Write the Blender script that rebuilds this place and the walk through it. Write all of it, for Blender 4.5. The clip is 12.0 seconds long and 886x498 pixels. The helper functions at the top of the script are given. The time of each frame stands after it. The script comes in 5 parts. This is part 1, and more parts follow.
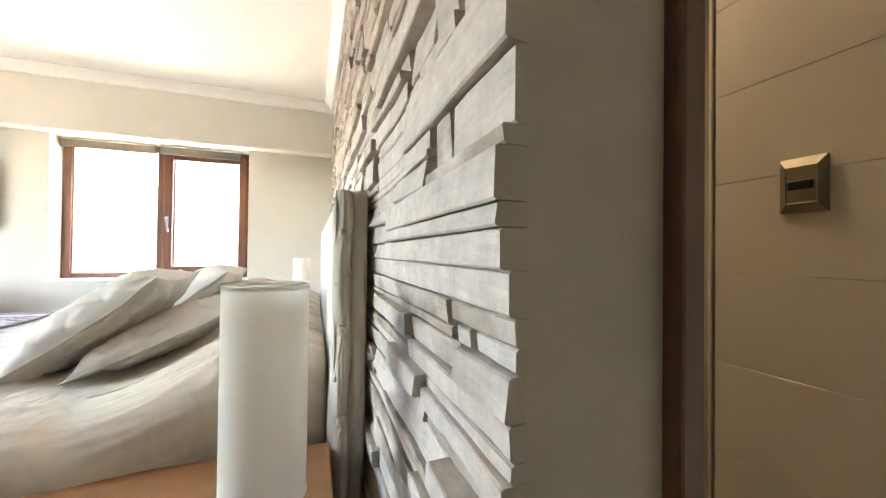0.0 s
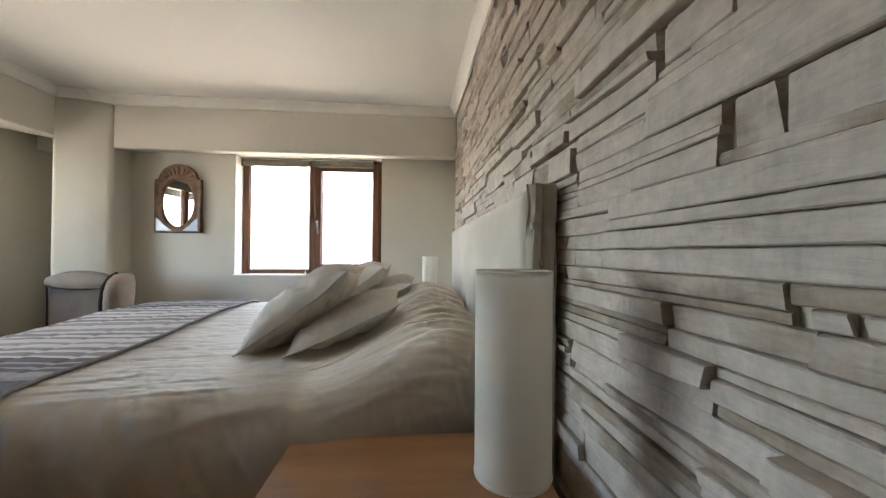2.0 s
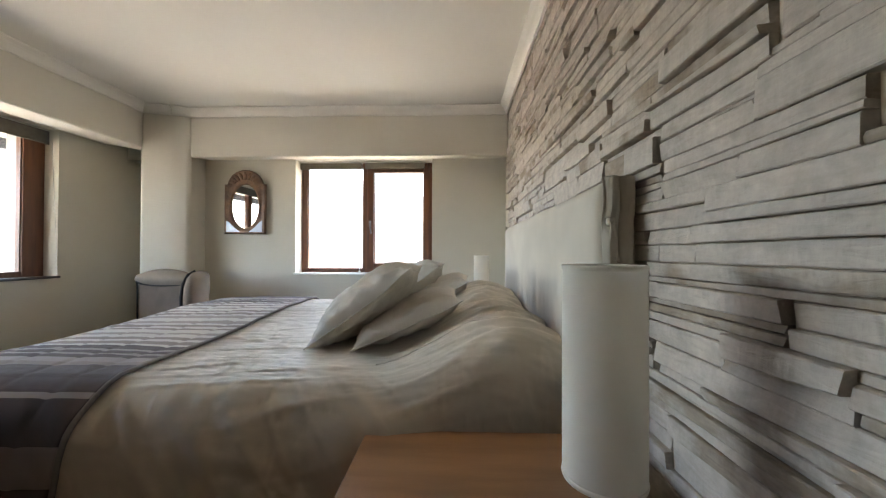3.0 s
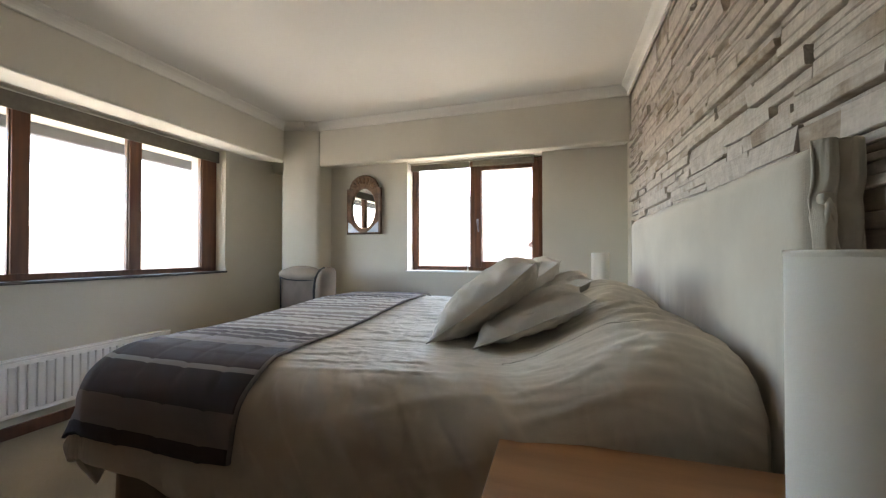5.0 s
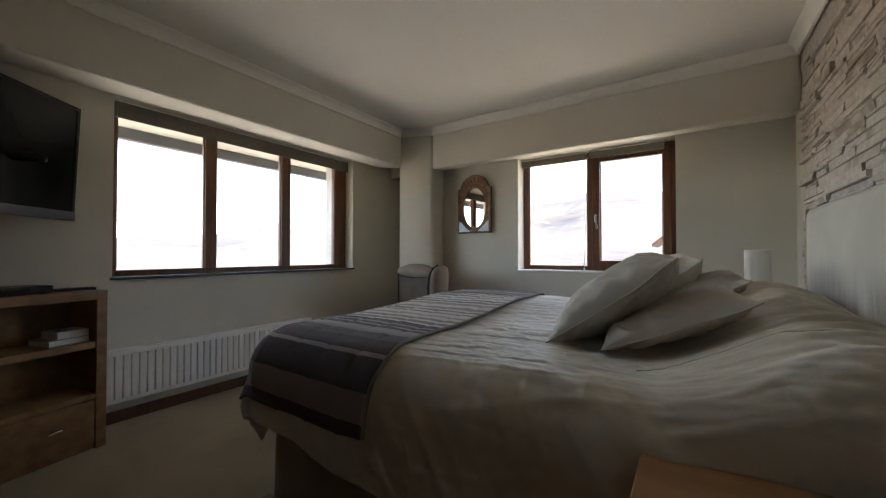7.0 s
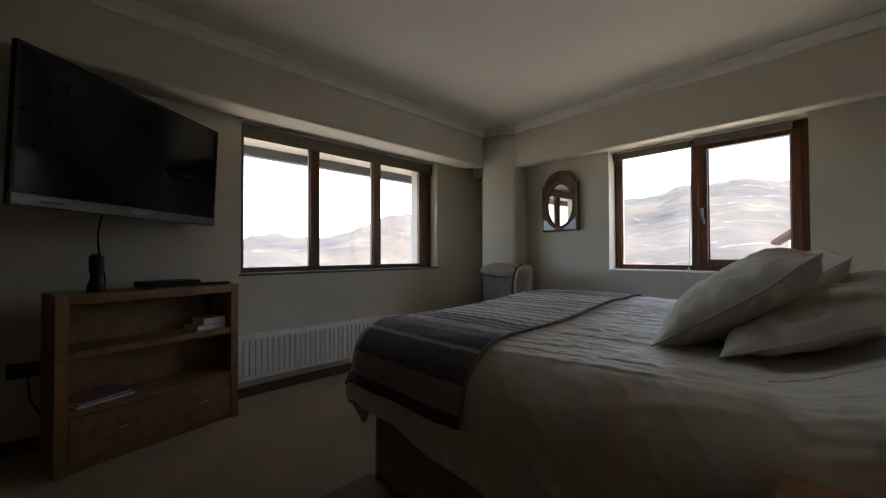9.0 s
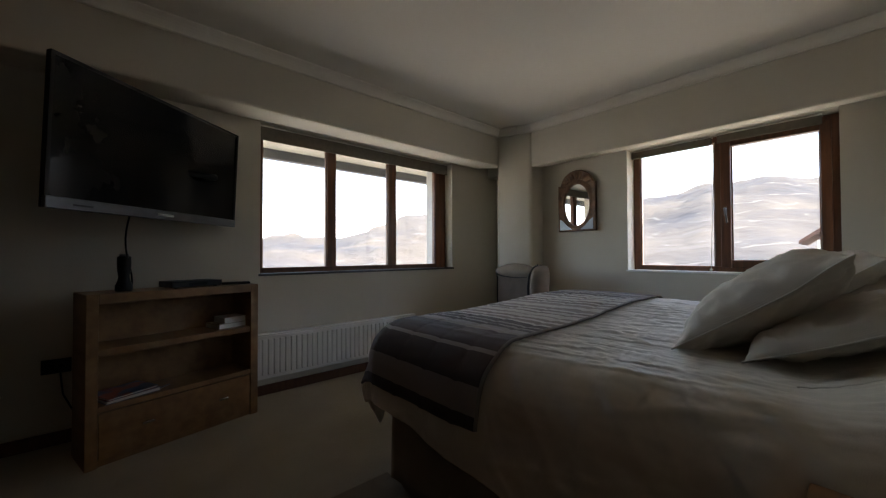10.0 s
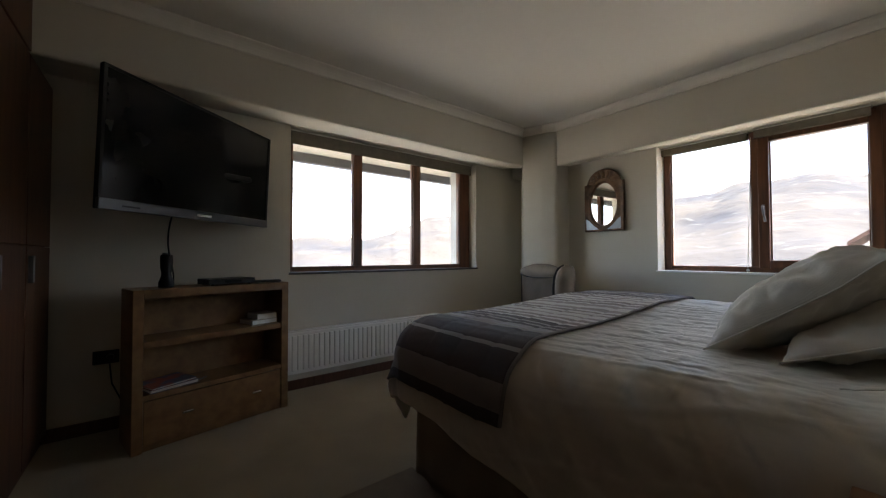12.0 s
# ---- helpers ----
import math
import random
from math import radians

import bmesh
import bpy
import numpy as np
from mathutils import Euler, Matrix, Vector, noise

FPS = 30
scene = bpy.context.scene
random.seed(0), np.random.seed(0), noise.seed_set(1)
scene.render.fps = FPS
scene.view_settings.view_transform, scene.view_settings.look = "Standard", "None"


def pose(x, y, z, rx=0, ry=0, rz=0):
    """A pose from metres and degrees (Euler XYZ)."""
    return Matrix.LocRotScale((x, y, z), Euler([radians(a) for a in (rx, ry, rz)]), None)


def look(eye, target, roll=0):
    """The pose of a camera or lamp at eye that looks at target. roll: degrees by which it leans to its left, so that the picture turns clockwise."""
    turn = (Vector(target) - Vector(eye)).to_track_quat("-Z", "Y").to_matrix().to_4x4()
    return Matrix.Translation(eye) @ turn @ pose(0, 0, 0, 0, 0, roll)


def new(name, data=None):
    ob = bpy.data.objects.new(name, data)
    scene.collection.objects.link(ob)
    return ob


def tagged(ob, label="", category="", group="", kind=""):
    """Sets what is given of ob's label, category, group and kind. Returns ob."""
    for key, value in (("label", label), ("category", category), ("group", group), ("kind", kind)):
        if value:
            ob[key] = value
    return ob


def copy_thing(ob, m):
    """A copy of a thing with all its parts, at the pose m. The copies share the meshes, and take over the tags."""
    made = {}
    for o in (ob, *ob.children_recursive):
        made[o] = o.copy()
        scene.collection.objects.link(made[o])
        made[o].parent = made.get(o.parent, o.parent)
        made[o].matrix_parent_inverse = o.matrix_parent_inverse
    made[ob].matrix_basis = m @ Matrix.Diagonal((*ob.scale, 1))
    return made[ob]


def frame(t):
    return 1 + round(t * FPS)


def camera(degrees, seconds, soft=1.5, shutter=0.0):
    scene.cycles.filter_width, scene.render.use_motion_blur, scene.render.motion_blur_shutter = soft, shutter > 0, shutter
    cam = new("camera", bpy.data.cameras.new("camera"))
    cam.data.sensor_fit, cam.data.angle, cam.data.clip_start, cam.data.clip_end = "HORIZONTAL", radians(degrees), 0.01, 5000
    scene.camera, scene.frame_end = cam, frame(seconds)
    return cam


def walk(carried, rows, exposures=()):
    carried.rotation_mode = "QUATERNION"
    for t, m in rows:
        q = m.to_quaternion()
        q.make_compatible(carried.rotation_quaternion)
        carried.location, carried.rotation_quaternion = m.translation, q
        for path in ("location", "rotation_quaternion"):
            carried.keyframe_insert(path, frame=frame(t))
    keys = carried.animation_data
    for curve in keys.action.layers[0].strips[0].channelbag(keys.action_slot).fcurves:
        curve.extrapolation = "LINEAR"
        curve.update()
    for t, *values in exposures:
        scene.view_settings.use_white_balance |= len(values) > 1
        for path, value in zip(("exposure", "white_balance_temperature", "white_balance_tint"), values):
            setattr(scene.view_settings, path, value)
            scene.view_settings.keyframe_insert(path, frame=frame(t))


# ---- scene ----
cam = camera(100.8, 12.0, soft=1.2)
PATH = [
    (0, (-0.148, 0.105, 1.144), (0.518, 1.991, 1.168), 0.7),
    (0.5, (-0.227, 0.118, 1.135), (0.31, 2.044, 1.16), 0.6),
    (1, (-0.295, 0.129, 1.129), (0.119, 2.085, 1.153), 0.5),
    (1.5, (-0.349, 0.137, 1.124), (-0.059, 2.116, 1.149), 0.6),
    (2, (-0.389, 0.145, 1.121), (-0.221, 2.138, 1.144), 0.4),
    (2.5, (-0.426, 0.152, 1.117), (-0.379, 2.151, 1.141), 0.3),
    (3, (-0.458, 0.152, 1.111), (-0.524, 2.15, 1.133), 0.2),
    (5, (-0.552, 0.204, 1.089), (-1.146, 2.113, 1.112), 0.0),
    (5.5, (-0.57, 0.214, 1.081), (-1.31, 2.072, 1.105), -0.0),
    (6, (-0.583, 0.216, 1.075), (-1.461, 2.013, 1.101), 0.0),
    (6.5, (-0.591, 0.214, 1.069), (-1.596, 1.943, 1.096), 0.0),
    (7, (-0.597, 0.208, 1.065), (-1.71, 1.87, 1.094), -0.0),
    (9, (-0.624, 0.158, 1.054), (-2.061, 1.548, 1.085), -0.2),
    (9.5, (-0.624, 0.158, 1.05), (-2.091, 1.517, 1.083), -0.2),
    (10, (-0.625, 0.155, 1.057), (-2.117, 1.486, 1.089), -0.2),
    (10.5, (-0.626, 0.154, 1.056), (-2.141, 1.459, 1.09), -0.1),
    (11, (-0.624, 0.149, 1.057), (-2.16, 1.429, 1.091), -0.1),
    (11.5, (-0.62, 0.146, 1.048), (-2.178, 1.4, 1.087), -0.0),
    (12, (-0.614, 0.14, 1.042), (-2.189, 1.373, 1.083), -0.1),
]
walk(cam, [(t, look(eye, target, roll)) for t, eye, target, roll in PATH],
     exposures=[(t, stops, 8250, 16) for t, stops in ((0, 6.35), (1, 5.5), (2, 4.92), (3, 4.85), (5, 4.7), (6, 4.25), (7, 3.72), (9, 3.12), (10.5, 3.2), (12, 3.42))])

# ---- world and light ----
SUN_EL, SUN_AZ = radians(50), radians(76)
world = bpy.data.worlds.new("sky")
scene.world = world
world.use_nodes = True
wn = world.node_tree.nodes
sky = wn.new("ShaderNodeTexSky")
sky.sky_type, sky.sun_disc = "NISHITA", False
sky.sun_elevation, sky.sun_rotation, sky.altitude = SUN_EL, SUN_AZ, 2500
sky.air_density, sky.dust_density, sky.ozone_density = 1.0, 2.0, 1.0
wn["Background"].inputs["Strength"].default_value = 0.15
world.node_tree.links.new(sky.outputs[0], wn["Background"].inputs["Color"])

sun = new("sun", bpy.data.lights.new("sun", "SUN"))
sun.data.energy, sun.data.angle, sun.data.color = 2.0, radians(0.5), (1.0, 0.95, 0.87)
sun.matrix_world = look((0, 0, 0), (-math.sin(SUN_AZ) * math.cos(SUN_EL), -math.cos(SUN_AZ) * math.cos(SUN_EL), -math.sin(SUN_EL)))

# ---- room numbers ----
CEIL = 2.385            # ceiling
WX, WF, WS, WSF = -3.62, -3.16, 2.08, 2.005     # west wall, face of its beam, window head, lower edge of the beam
NY, NF, NS, NSF = 3.58, 3.34, 1.995, 1.958     # north wall, face of its beam, window head, lower edge of the beam
W_OPEN = (0.97, 2.966, 0.915)         # west window: y from, y to, sill
N_OPEN = (-1.975, -0.675, 0.915)     # north window: x from, x to, sill
HALL_E, SOUTH = 1.7, -1.7


def portal(name, m, w, h):
    la = bpy.data.lights.new(name, "AREA")
    la.shape, la.size, la.size_y = "RECTANGLE", w, h
    la.cycles.is_portal = True
    ob = new(name, la)
    ob.matrix_world = m
    return ob


portal("window_light", pose(-3.99, 2.0, 1.48, 0, -90, 0), 1.2, 2.1)
portal("window_light", pose(-1.32, 3.96, 1.45, -90, 0, 0), 1.35, 1.15)


# ---- materials ----
def mat(name, colour, second=None, scale=6.0, rough=0.7, metal=0.0, bump=0.15, fine=120.0, stretch=(1, 1, 1), contrast=(0.35, 0.65), dist=0.002, sheen=0.0, spread=0.0):
    """A surface of two tones mixed by coarse noise, with fine relief; spread varies it from object to object."""
    m = bpy.data.materials.new(name)
    m.use_nodes = True
    nt = m.node_tree
    n, l = nt.nodes, nt.links
    b = n["Principled BSDF"]
    b.inputs["Roughness"].default_value, b.inputs["Metallic"].default_value = rough, metal
    if sheen:
        b.inputs["Sheen Weight"].default_value, b.inputs["Sheen Tint"].default_value = sheen, (0.95, 0.86, 0.74, 1)
    co = n.new("ShaderNodeTexCoord")
    mp = n.new("ShaderNodeMapping")
    mp.inputs["Scale"].default_value = stretch
    l.new(co.outputs["Object"], mp.inputs["Vector"])
    no = n.new("ShaderNodeTexNoise")
    no.inputs["Scale"].default_value, no.inputs["Detail"].default_value = scale, 6
    l.new(mp.outputs[0], no.inputs["Vector"])
    ra = n.new("ShaderNodeValToRGB")
    ra.color_ramp.elements[0].position, ra.color_ramp.elements[1].position = contrast
    ra.color_ramp.elements[0].color = (*colour, 1)
    ra.color_ramp.elements[1].color = (*(second or [c * 0.88 for c in colour]), 1)
    l.new(no.outputs["Fac"], ra.inputs["Fac"])
    out = ra.outputs[0]
    if spread:
        oi = n.new("ShaderNodeObjectInfo")
        mr = n.new("ShaderNodeMapRange")
        mr.inputs["To Min"].default_value, mr.inputs["To Max"].default_value = 1 - spread, 1 + spread
        l.new(oi.outputs["Random"], mr.inputs["Value"])
        hs = n.new("ShaderNodeHueSaturation")
        l.new(mr.outputs[0], hs.inputs["Value"])
        l.new(out, hs.inputs["Color"])
        out = hs.outputs[0]
    l.new(out, b.inputs["Base Color"])
    fn = n.new("ShaderNodeTexNoise")
    fn.inputs["Scale"].default_value, fn.inputs["Detail"].default_value = fine, 4
    l.new(mp.outputs[0], fn.inputs["Vector"])
    bu = n.new("ShaderNodeBump")
    bu.inputs["Strength"].default_value, bu.inputs["Distance"].default_value = bump, dist
    l.new(fn.outputs["Fac"], bu.inputs["Height"])
    l.new(bu.outputs[0], b.inputs["Normal"])
    return m


def weave(m, pitch=0.0016, strength=0.2, crease=0.0, size=5.0):
    """Adds a linen weave to a material's relief."""
    n, l = m.node_tree.nodes, m.node_tree.links
    bu = [x for x in n if x.bl_idname == "ShaderNodeBump"][0]
    co = [x for x in n if x.bl_idname == "ShaderNodeTexCoord"][0]
    waves = []
    for axis in ("X", "Y"):
        w = n.new("ShaderNodeTexWave")
        w.bands_direction = axis
        w.inputs["Scale"].default_value, w.inputs["Distortion"].default_value = 0.314 / pitch, 1.5
        l.new(co.outputs["UV"], w.inputs["Vector"])
        waves.append(w)
    ad = n.new("ShaderNodeMath")
    ad.operation = "ADD"
    l.new(waves[0].outputs["Fac"], ad.inputs[0])
    l.new(waves[1].outputs["Fac"], ad.inputs[1])
    b2 = n.new("ShaderNodeBump")
    b2.inputs["Strength"].default_value, b2.inputs["Distance"].default_value = strength, 0.0008
    l.new(ad.outputs[0], b2.inputs["Height"])
    l.new(bu.outputs[0], b2.inputs["Normal"])
    last = b2
    if crease:
        # thin sharp creases
        for k, (sx, sy, sz) in enumerate(((1, 0.45, size), (0.5, 1.2, size * 2.3))):
            mp = n.new("ShaderNodeMapping")
            mp.inputs["Scale"].default_value, mp.inputs["Rotation"].default_value = (sx, sy, 1), (0, 0, 0.5 - 0.9 * k)
            l.new(co.outputs["UV"], mp.inputs["Vector"])
            rn = n.new("ShaderNodeTexNoise")
            rn.noise_type = "RIDGED_MULTIFRACTAL"
            rn.inputs["Scale"].default_value, rn.inputs["Detail"].default_value, rn.inputs["Distortion"].default_value = sz, 2.5, 0.7
            l.new(mp.outputs[0], rn.inputs["Vector"])
            b3 = n.new("ShaderNodeBump")
            b3.inputs["Strength"].default_value, b3.inputs["Distance"].default_value = crease, 0.012 / (1 + k)
            l.new(rn.outputs["Fac"], b3.inputs["Height"])
            l.new(last.outputs[0], b3.inputs["Normal"])
            last = b3
    l.new(last.outputs[0], n["Principled BSDF"].inputs["Normal"])
    return m


PLASTER = mat("wall_paint", (0.67, 0.625, 0.53), (0.635, 0.59, 0.495), 1.6, 0.85, bump=0.2, fine=90, dist=0.003)
END_PLASTER = mat("rough_plaster", (0.60, 0.54, 0.44), (0.55, 0.495, 0.40), 14, 0.9, bump=0.3, fine=160, dist=0.003)
CEILING = mat("ceiling_paint", (0.82, 0.79, 0.72), (0.79, 0.76, 0.69), 1.2, 0.9, bump=0.12, fine=110, dist=0.002)
CARPET = mat("carpet", (0.40, 0.33, 0.225), (0.335, 0.275, 0.185), 3.2, 0.95, bump=0.9, fine=420, dist=0.006, sheen=0.3)
RUG = mat("rug_wool", (0.27, 0.215, 0.15), (0.22, 0.175, 0.12), 9, 0.95, bump=0.9, fine=350, dist=0.006)
FRAME_WOOD = mat("window_wood", (0.17, 0.066, 0.030), (0.10, 0.038, 0.018), 5, 0.45, bump=0.15, fine=60, stretch=(6, 6, 0.6))
DARK_WOOD = mat("dark_wood", (0.15, 0.062, 0.030), (0.10, 0.040, 0.020), 4, 0.5, bump=0.2, fine=50, stretch=(7, 7, 0.5))
JAMB_WOOD = mat("jamb_wood", (0.20, 0.09, 0.048), (0.15, 0.065, 0.034), 4, 0.45, bump=0.1, fine=60, stretch=(7, 7, 0.5))
OAK = mat("oak", (0.29, 0.155, 0.064), (0.20, 0.10, 0.04), 3, 0.45, bump=0.15, fine=60, stretch=(5, 0.7, 5))
TABLE_WOOD = mat("alder_veneer", (0.42, 0.205, 0.09), (0.31, 0.145, 0.06), 3, 0.38, bump=0.08, fine=50, stretch=(0.8, 6, 4))
LINEN = weave(mat("linen_duvet", (0.60, 0.525, 0.425), (0.54, 0.465, 0.37), 5, 0.55, bump=0.3, fine=16, dist=0.006, sheen=0.9), crease=1.0, size=6.0)
PILLOW_LINEN = weave(mat("linen_pillow", (0.61, 0.55, 0.475), (0.54, 0.48, 0.41), 7, 0.9, bump=0.45, fine=18, dist=0.006, sheen=0.25), crease=0.6, size=7.0)
PIPING = mat("linen_piping", (0.62, 0.57, 0.50), None, 9, 0.9, bump=0.2)
SKIRT = weave(mat("bed_skirt_cotton", (0.34, 0.27, 0.19), (0.28, 0.22, 0.155), 6, 0.92, bump=0.3, fine=40))
HEADCLOTH = weave(mat("headboard_canvas", (0.57, 0.51, 0.415), (0.49, 0.435, 0.35), 4, 0.92, bump=0.3, fine=40, dist=0.003, sheen=0.2), crease=0.15, size=5.0)
CHAIR_CLOTH = weave(mat("chair_linen", (0.28, 0.215, 0.16), (0.22, 0.17, 0.125), 6, 0.92, bump=0.3, fine=40))
CHAIR_PIPE = mat("chair_piping", (0.035, 0.03, 0.028), None, 9, 0.8)
BLACK = mat("black_plastic", (0.012, 0.012, 0.013), None, 9, 0.4, bump=0.05)
BLACK.node_tree.nodes["Principled BSDF"].inputs["Specular IOR Level"].default_value = 0.25
SCREEN = mat("tv_glass", (0.006, 0.006, 0.007), None, 9, 0.12, bump=0.0)
SCREEN.node_tree.nodes["Principled BSDF"].inputs["Specular IOR Level"].default_value = 0.18
SILVER = mat("brushed_silver", (0.22, 0.22, 0.23), (0.18, 0.18, 0.19), 20, 0.35, 0.7, bump=0.05)
CHROME = mat("chrome", (0.75, 0.75, 0.75), (0.7, 0.7, 0.7), 20, 0.12, 1.0, bump=0.0)
RADIATOR = mat("radiator_enamel", (0.93, 0.915, 0.87), (0.91, 0.895, 0.85), 6, 0.25, bump=0.04)
BLIND = mat("roller_blind_fabric", (0.18, 0.16, 0.13), (0.155, 0.135, 0.11), 30, 0.9, bump=0.3, fine=400)
CORD = mat("white_cord", (0.7, 0.68, 0.62), None, 20, 0.6)
SILL = mat("sill_slate", (0.06, 0.05, 0.05), (0.04, 0.035, 0.035), 12, 0.5, bump=0.1)
EAVE = mat("eave_render", (0.62, 0.58, 0.48), (0.56, 0.52, 0.42), 5, 0.9, bump=0.3)
FASCIA = mat("fascia_board", (0.12, 0.12, 0.125), (0.09, 0.09, 0.095), 5, 0.7, bump=0.2)
RENDER_W = mat("outside_render", (0.46, 0.45, 0.43), (0.40, 0.39, 0.37), 4, 0.9, bump=0.3)
TILE = mat("wall_panel_glaze", (0.70, 0.625, 0.51), (0.665, 0.59, 0.48), 2, 0.35, bump=0.05, spread=0.03)
BRONZE = mat("bronze_plate", (0.30, 0.25, 0.17), (0.26, 0.215, 0.145), 12, 0.38, 0.75, bump=0.05)
CARVED = mat("carved_walnut", (0.22, 0.105, 0.05), (0.09, 0.042, 0.02), 18, 0.5, bump=0.8, fine=70, dist=0.006)
MIRROR = mat("mirror_glass", (0.80, 0.81, 0.81), (0.80, 0.81, 0.81), 5, 0.0, 1.0, bump=0.0)
PEARL = mat("pale_mirror_inlay", (0.42, 0.44, 0.48), (0.34, 0.36, 0.40), 9, 0.35, 0.3, bump=0.0)
PAPER = mat("paper", (0.74, 0.72, 0.68), (0.66, 0.64, 0.6), 30, 0.8)
COVER = mat("magazine_cover", (0.30, 0.05, 0.03), (0.05, 0.09, 0.17), 9, 0.4, contrast=(0.45, 0.55))
COVER_B = mat("magazine_blue", (0.05, 0.07, 0.15), (0.25, 0.24, 0.26), 9, 0.4, contrast=(0.45, 0.55))
BOOK_TAN = mat("book_tan", (0.36, 0.30, 0.22), None, 9, 0.6)
# pale ground for the unseen disc that bounces sun up through the windows
BOUNCE_GRAVEL = mat("bounce_gravel", (0.46, 0.43, 0.38), (0.40, 0.37, 0.325), 0.3, 0.9, bump=0.2, fine=4)
ROOF = mat("roof_tiles", (0.14, 0.075, 0.055), (0.10, 0.055, 0.042), 3, 0.85, bump=0.5, fine=30)
CHALET = mat("chalet_render", (0.66, 0.62, 0.55), (0.58, 0.54, 0.47), 2, 0.9)
WINDOW_DARK = mat("far_window_glass", (0.05, 0.06, 0.07), None, 2, 0.15)

# translucent lamp fabric
SHADE = mat("lamp_shade_fabric", (0.88, 0.86, 0.80), (0.85, 0.83, 0.76), 8, 0.9, bump=0.2, fine=300)
_n, _l = SHADE.node_tree.nodes, SHADE.node_tree.links
_t = _n.new("ShaderNodeBsdfTranslucent")
_t.inputs["Color"].default_value = (0.88, 0.82, 0.72, 1)
_x = _n.new("ShaderNodeMixShader")
_x.inputs[0].default_value = 0.42
_l.new(_n["Principled BSDF"].outputs[0], _x.inputs[1])
_l.new(_t.outputs[0], _x.inputs[2])
_l.new(_x.outputs[0], _n["Material Output"].inputs[0])

# glow of the unseen light added in the passage
FILL_GLOW = bpy.data.materials.new("lit_opal")
FILL_GLOW.use_nodes = True
FILL_GLOW.node_tree.nodes["Principled BSDF"].inputs["Emission Color"].default_value = (1.0, 0.90, 0.76, 1)
FILL_GLOW.node_tree.nodes["Principled BSDF"].inputs["Emission Strength"].default_value = 1.2

# window glass: clear, with a faint reflection
GLASS = bpy.data.materials.new("window_glass")
GLASS.use_nodes = True
_n, _l = GLASS.node_tree.nodes, GLASS.node_tree.links
_n.remove(_n["Principled BSDF"])
_t, _g, _x = (_n.new("ShaderNode" + k) for k in ("BsdfTransparent", "BsdfGlossy", "MixShader"))
_t.inputs[0].default_value = (0.96, 0.97, 0.96, 1)
_g.inputs["Roughness"].default_value = 0.02
_x.inputs[0].default_value = 0.035
_l.new(_t.outputs[0], _x.inputs[1])
_l.new(_g.outputs[0], _x.inputs[2])
_l.new(_x.outputs[0], _n["Material Output"].inputs[0])


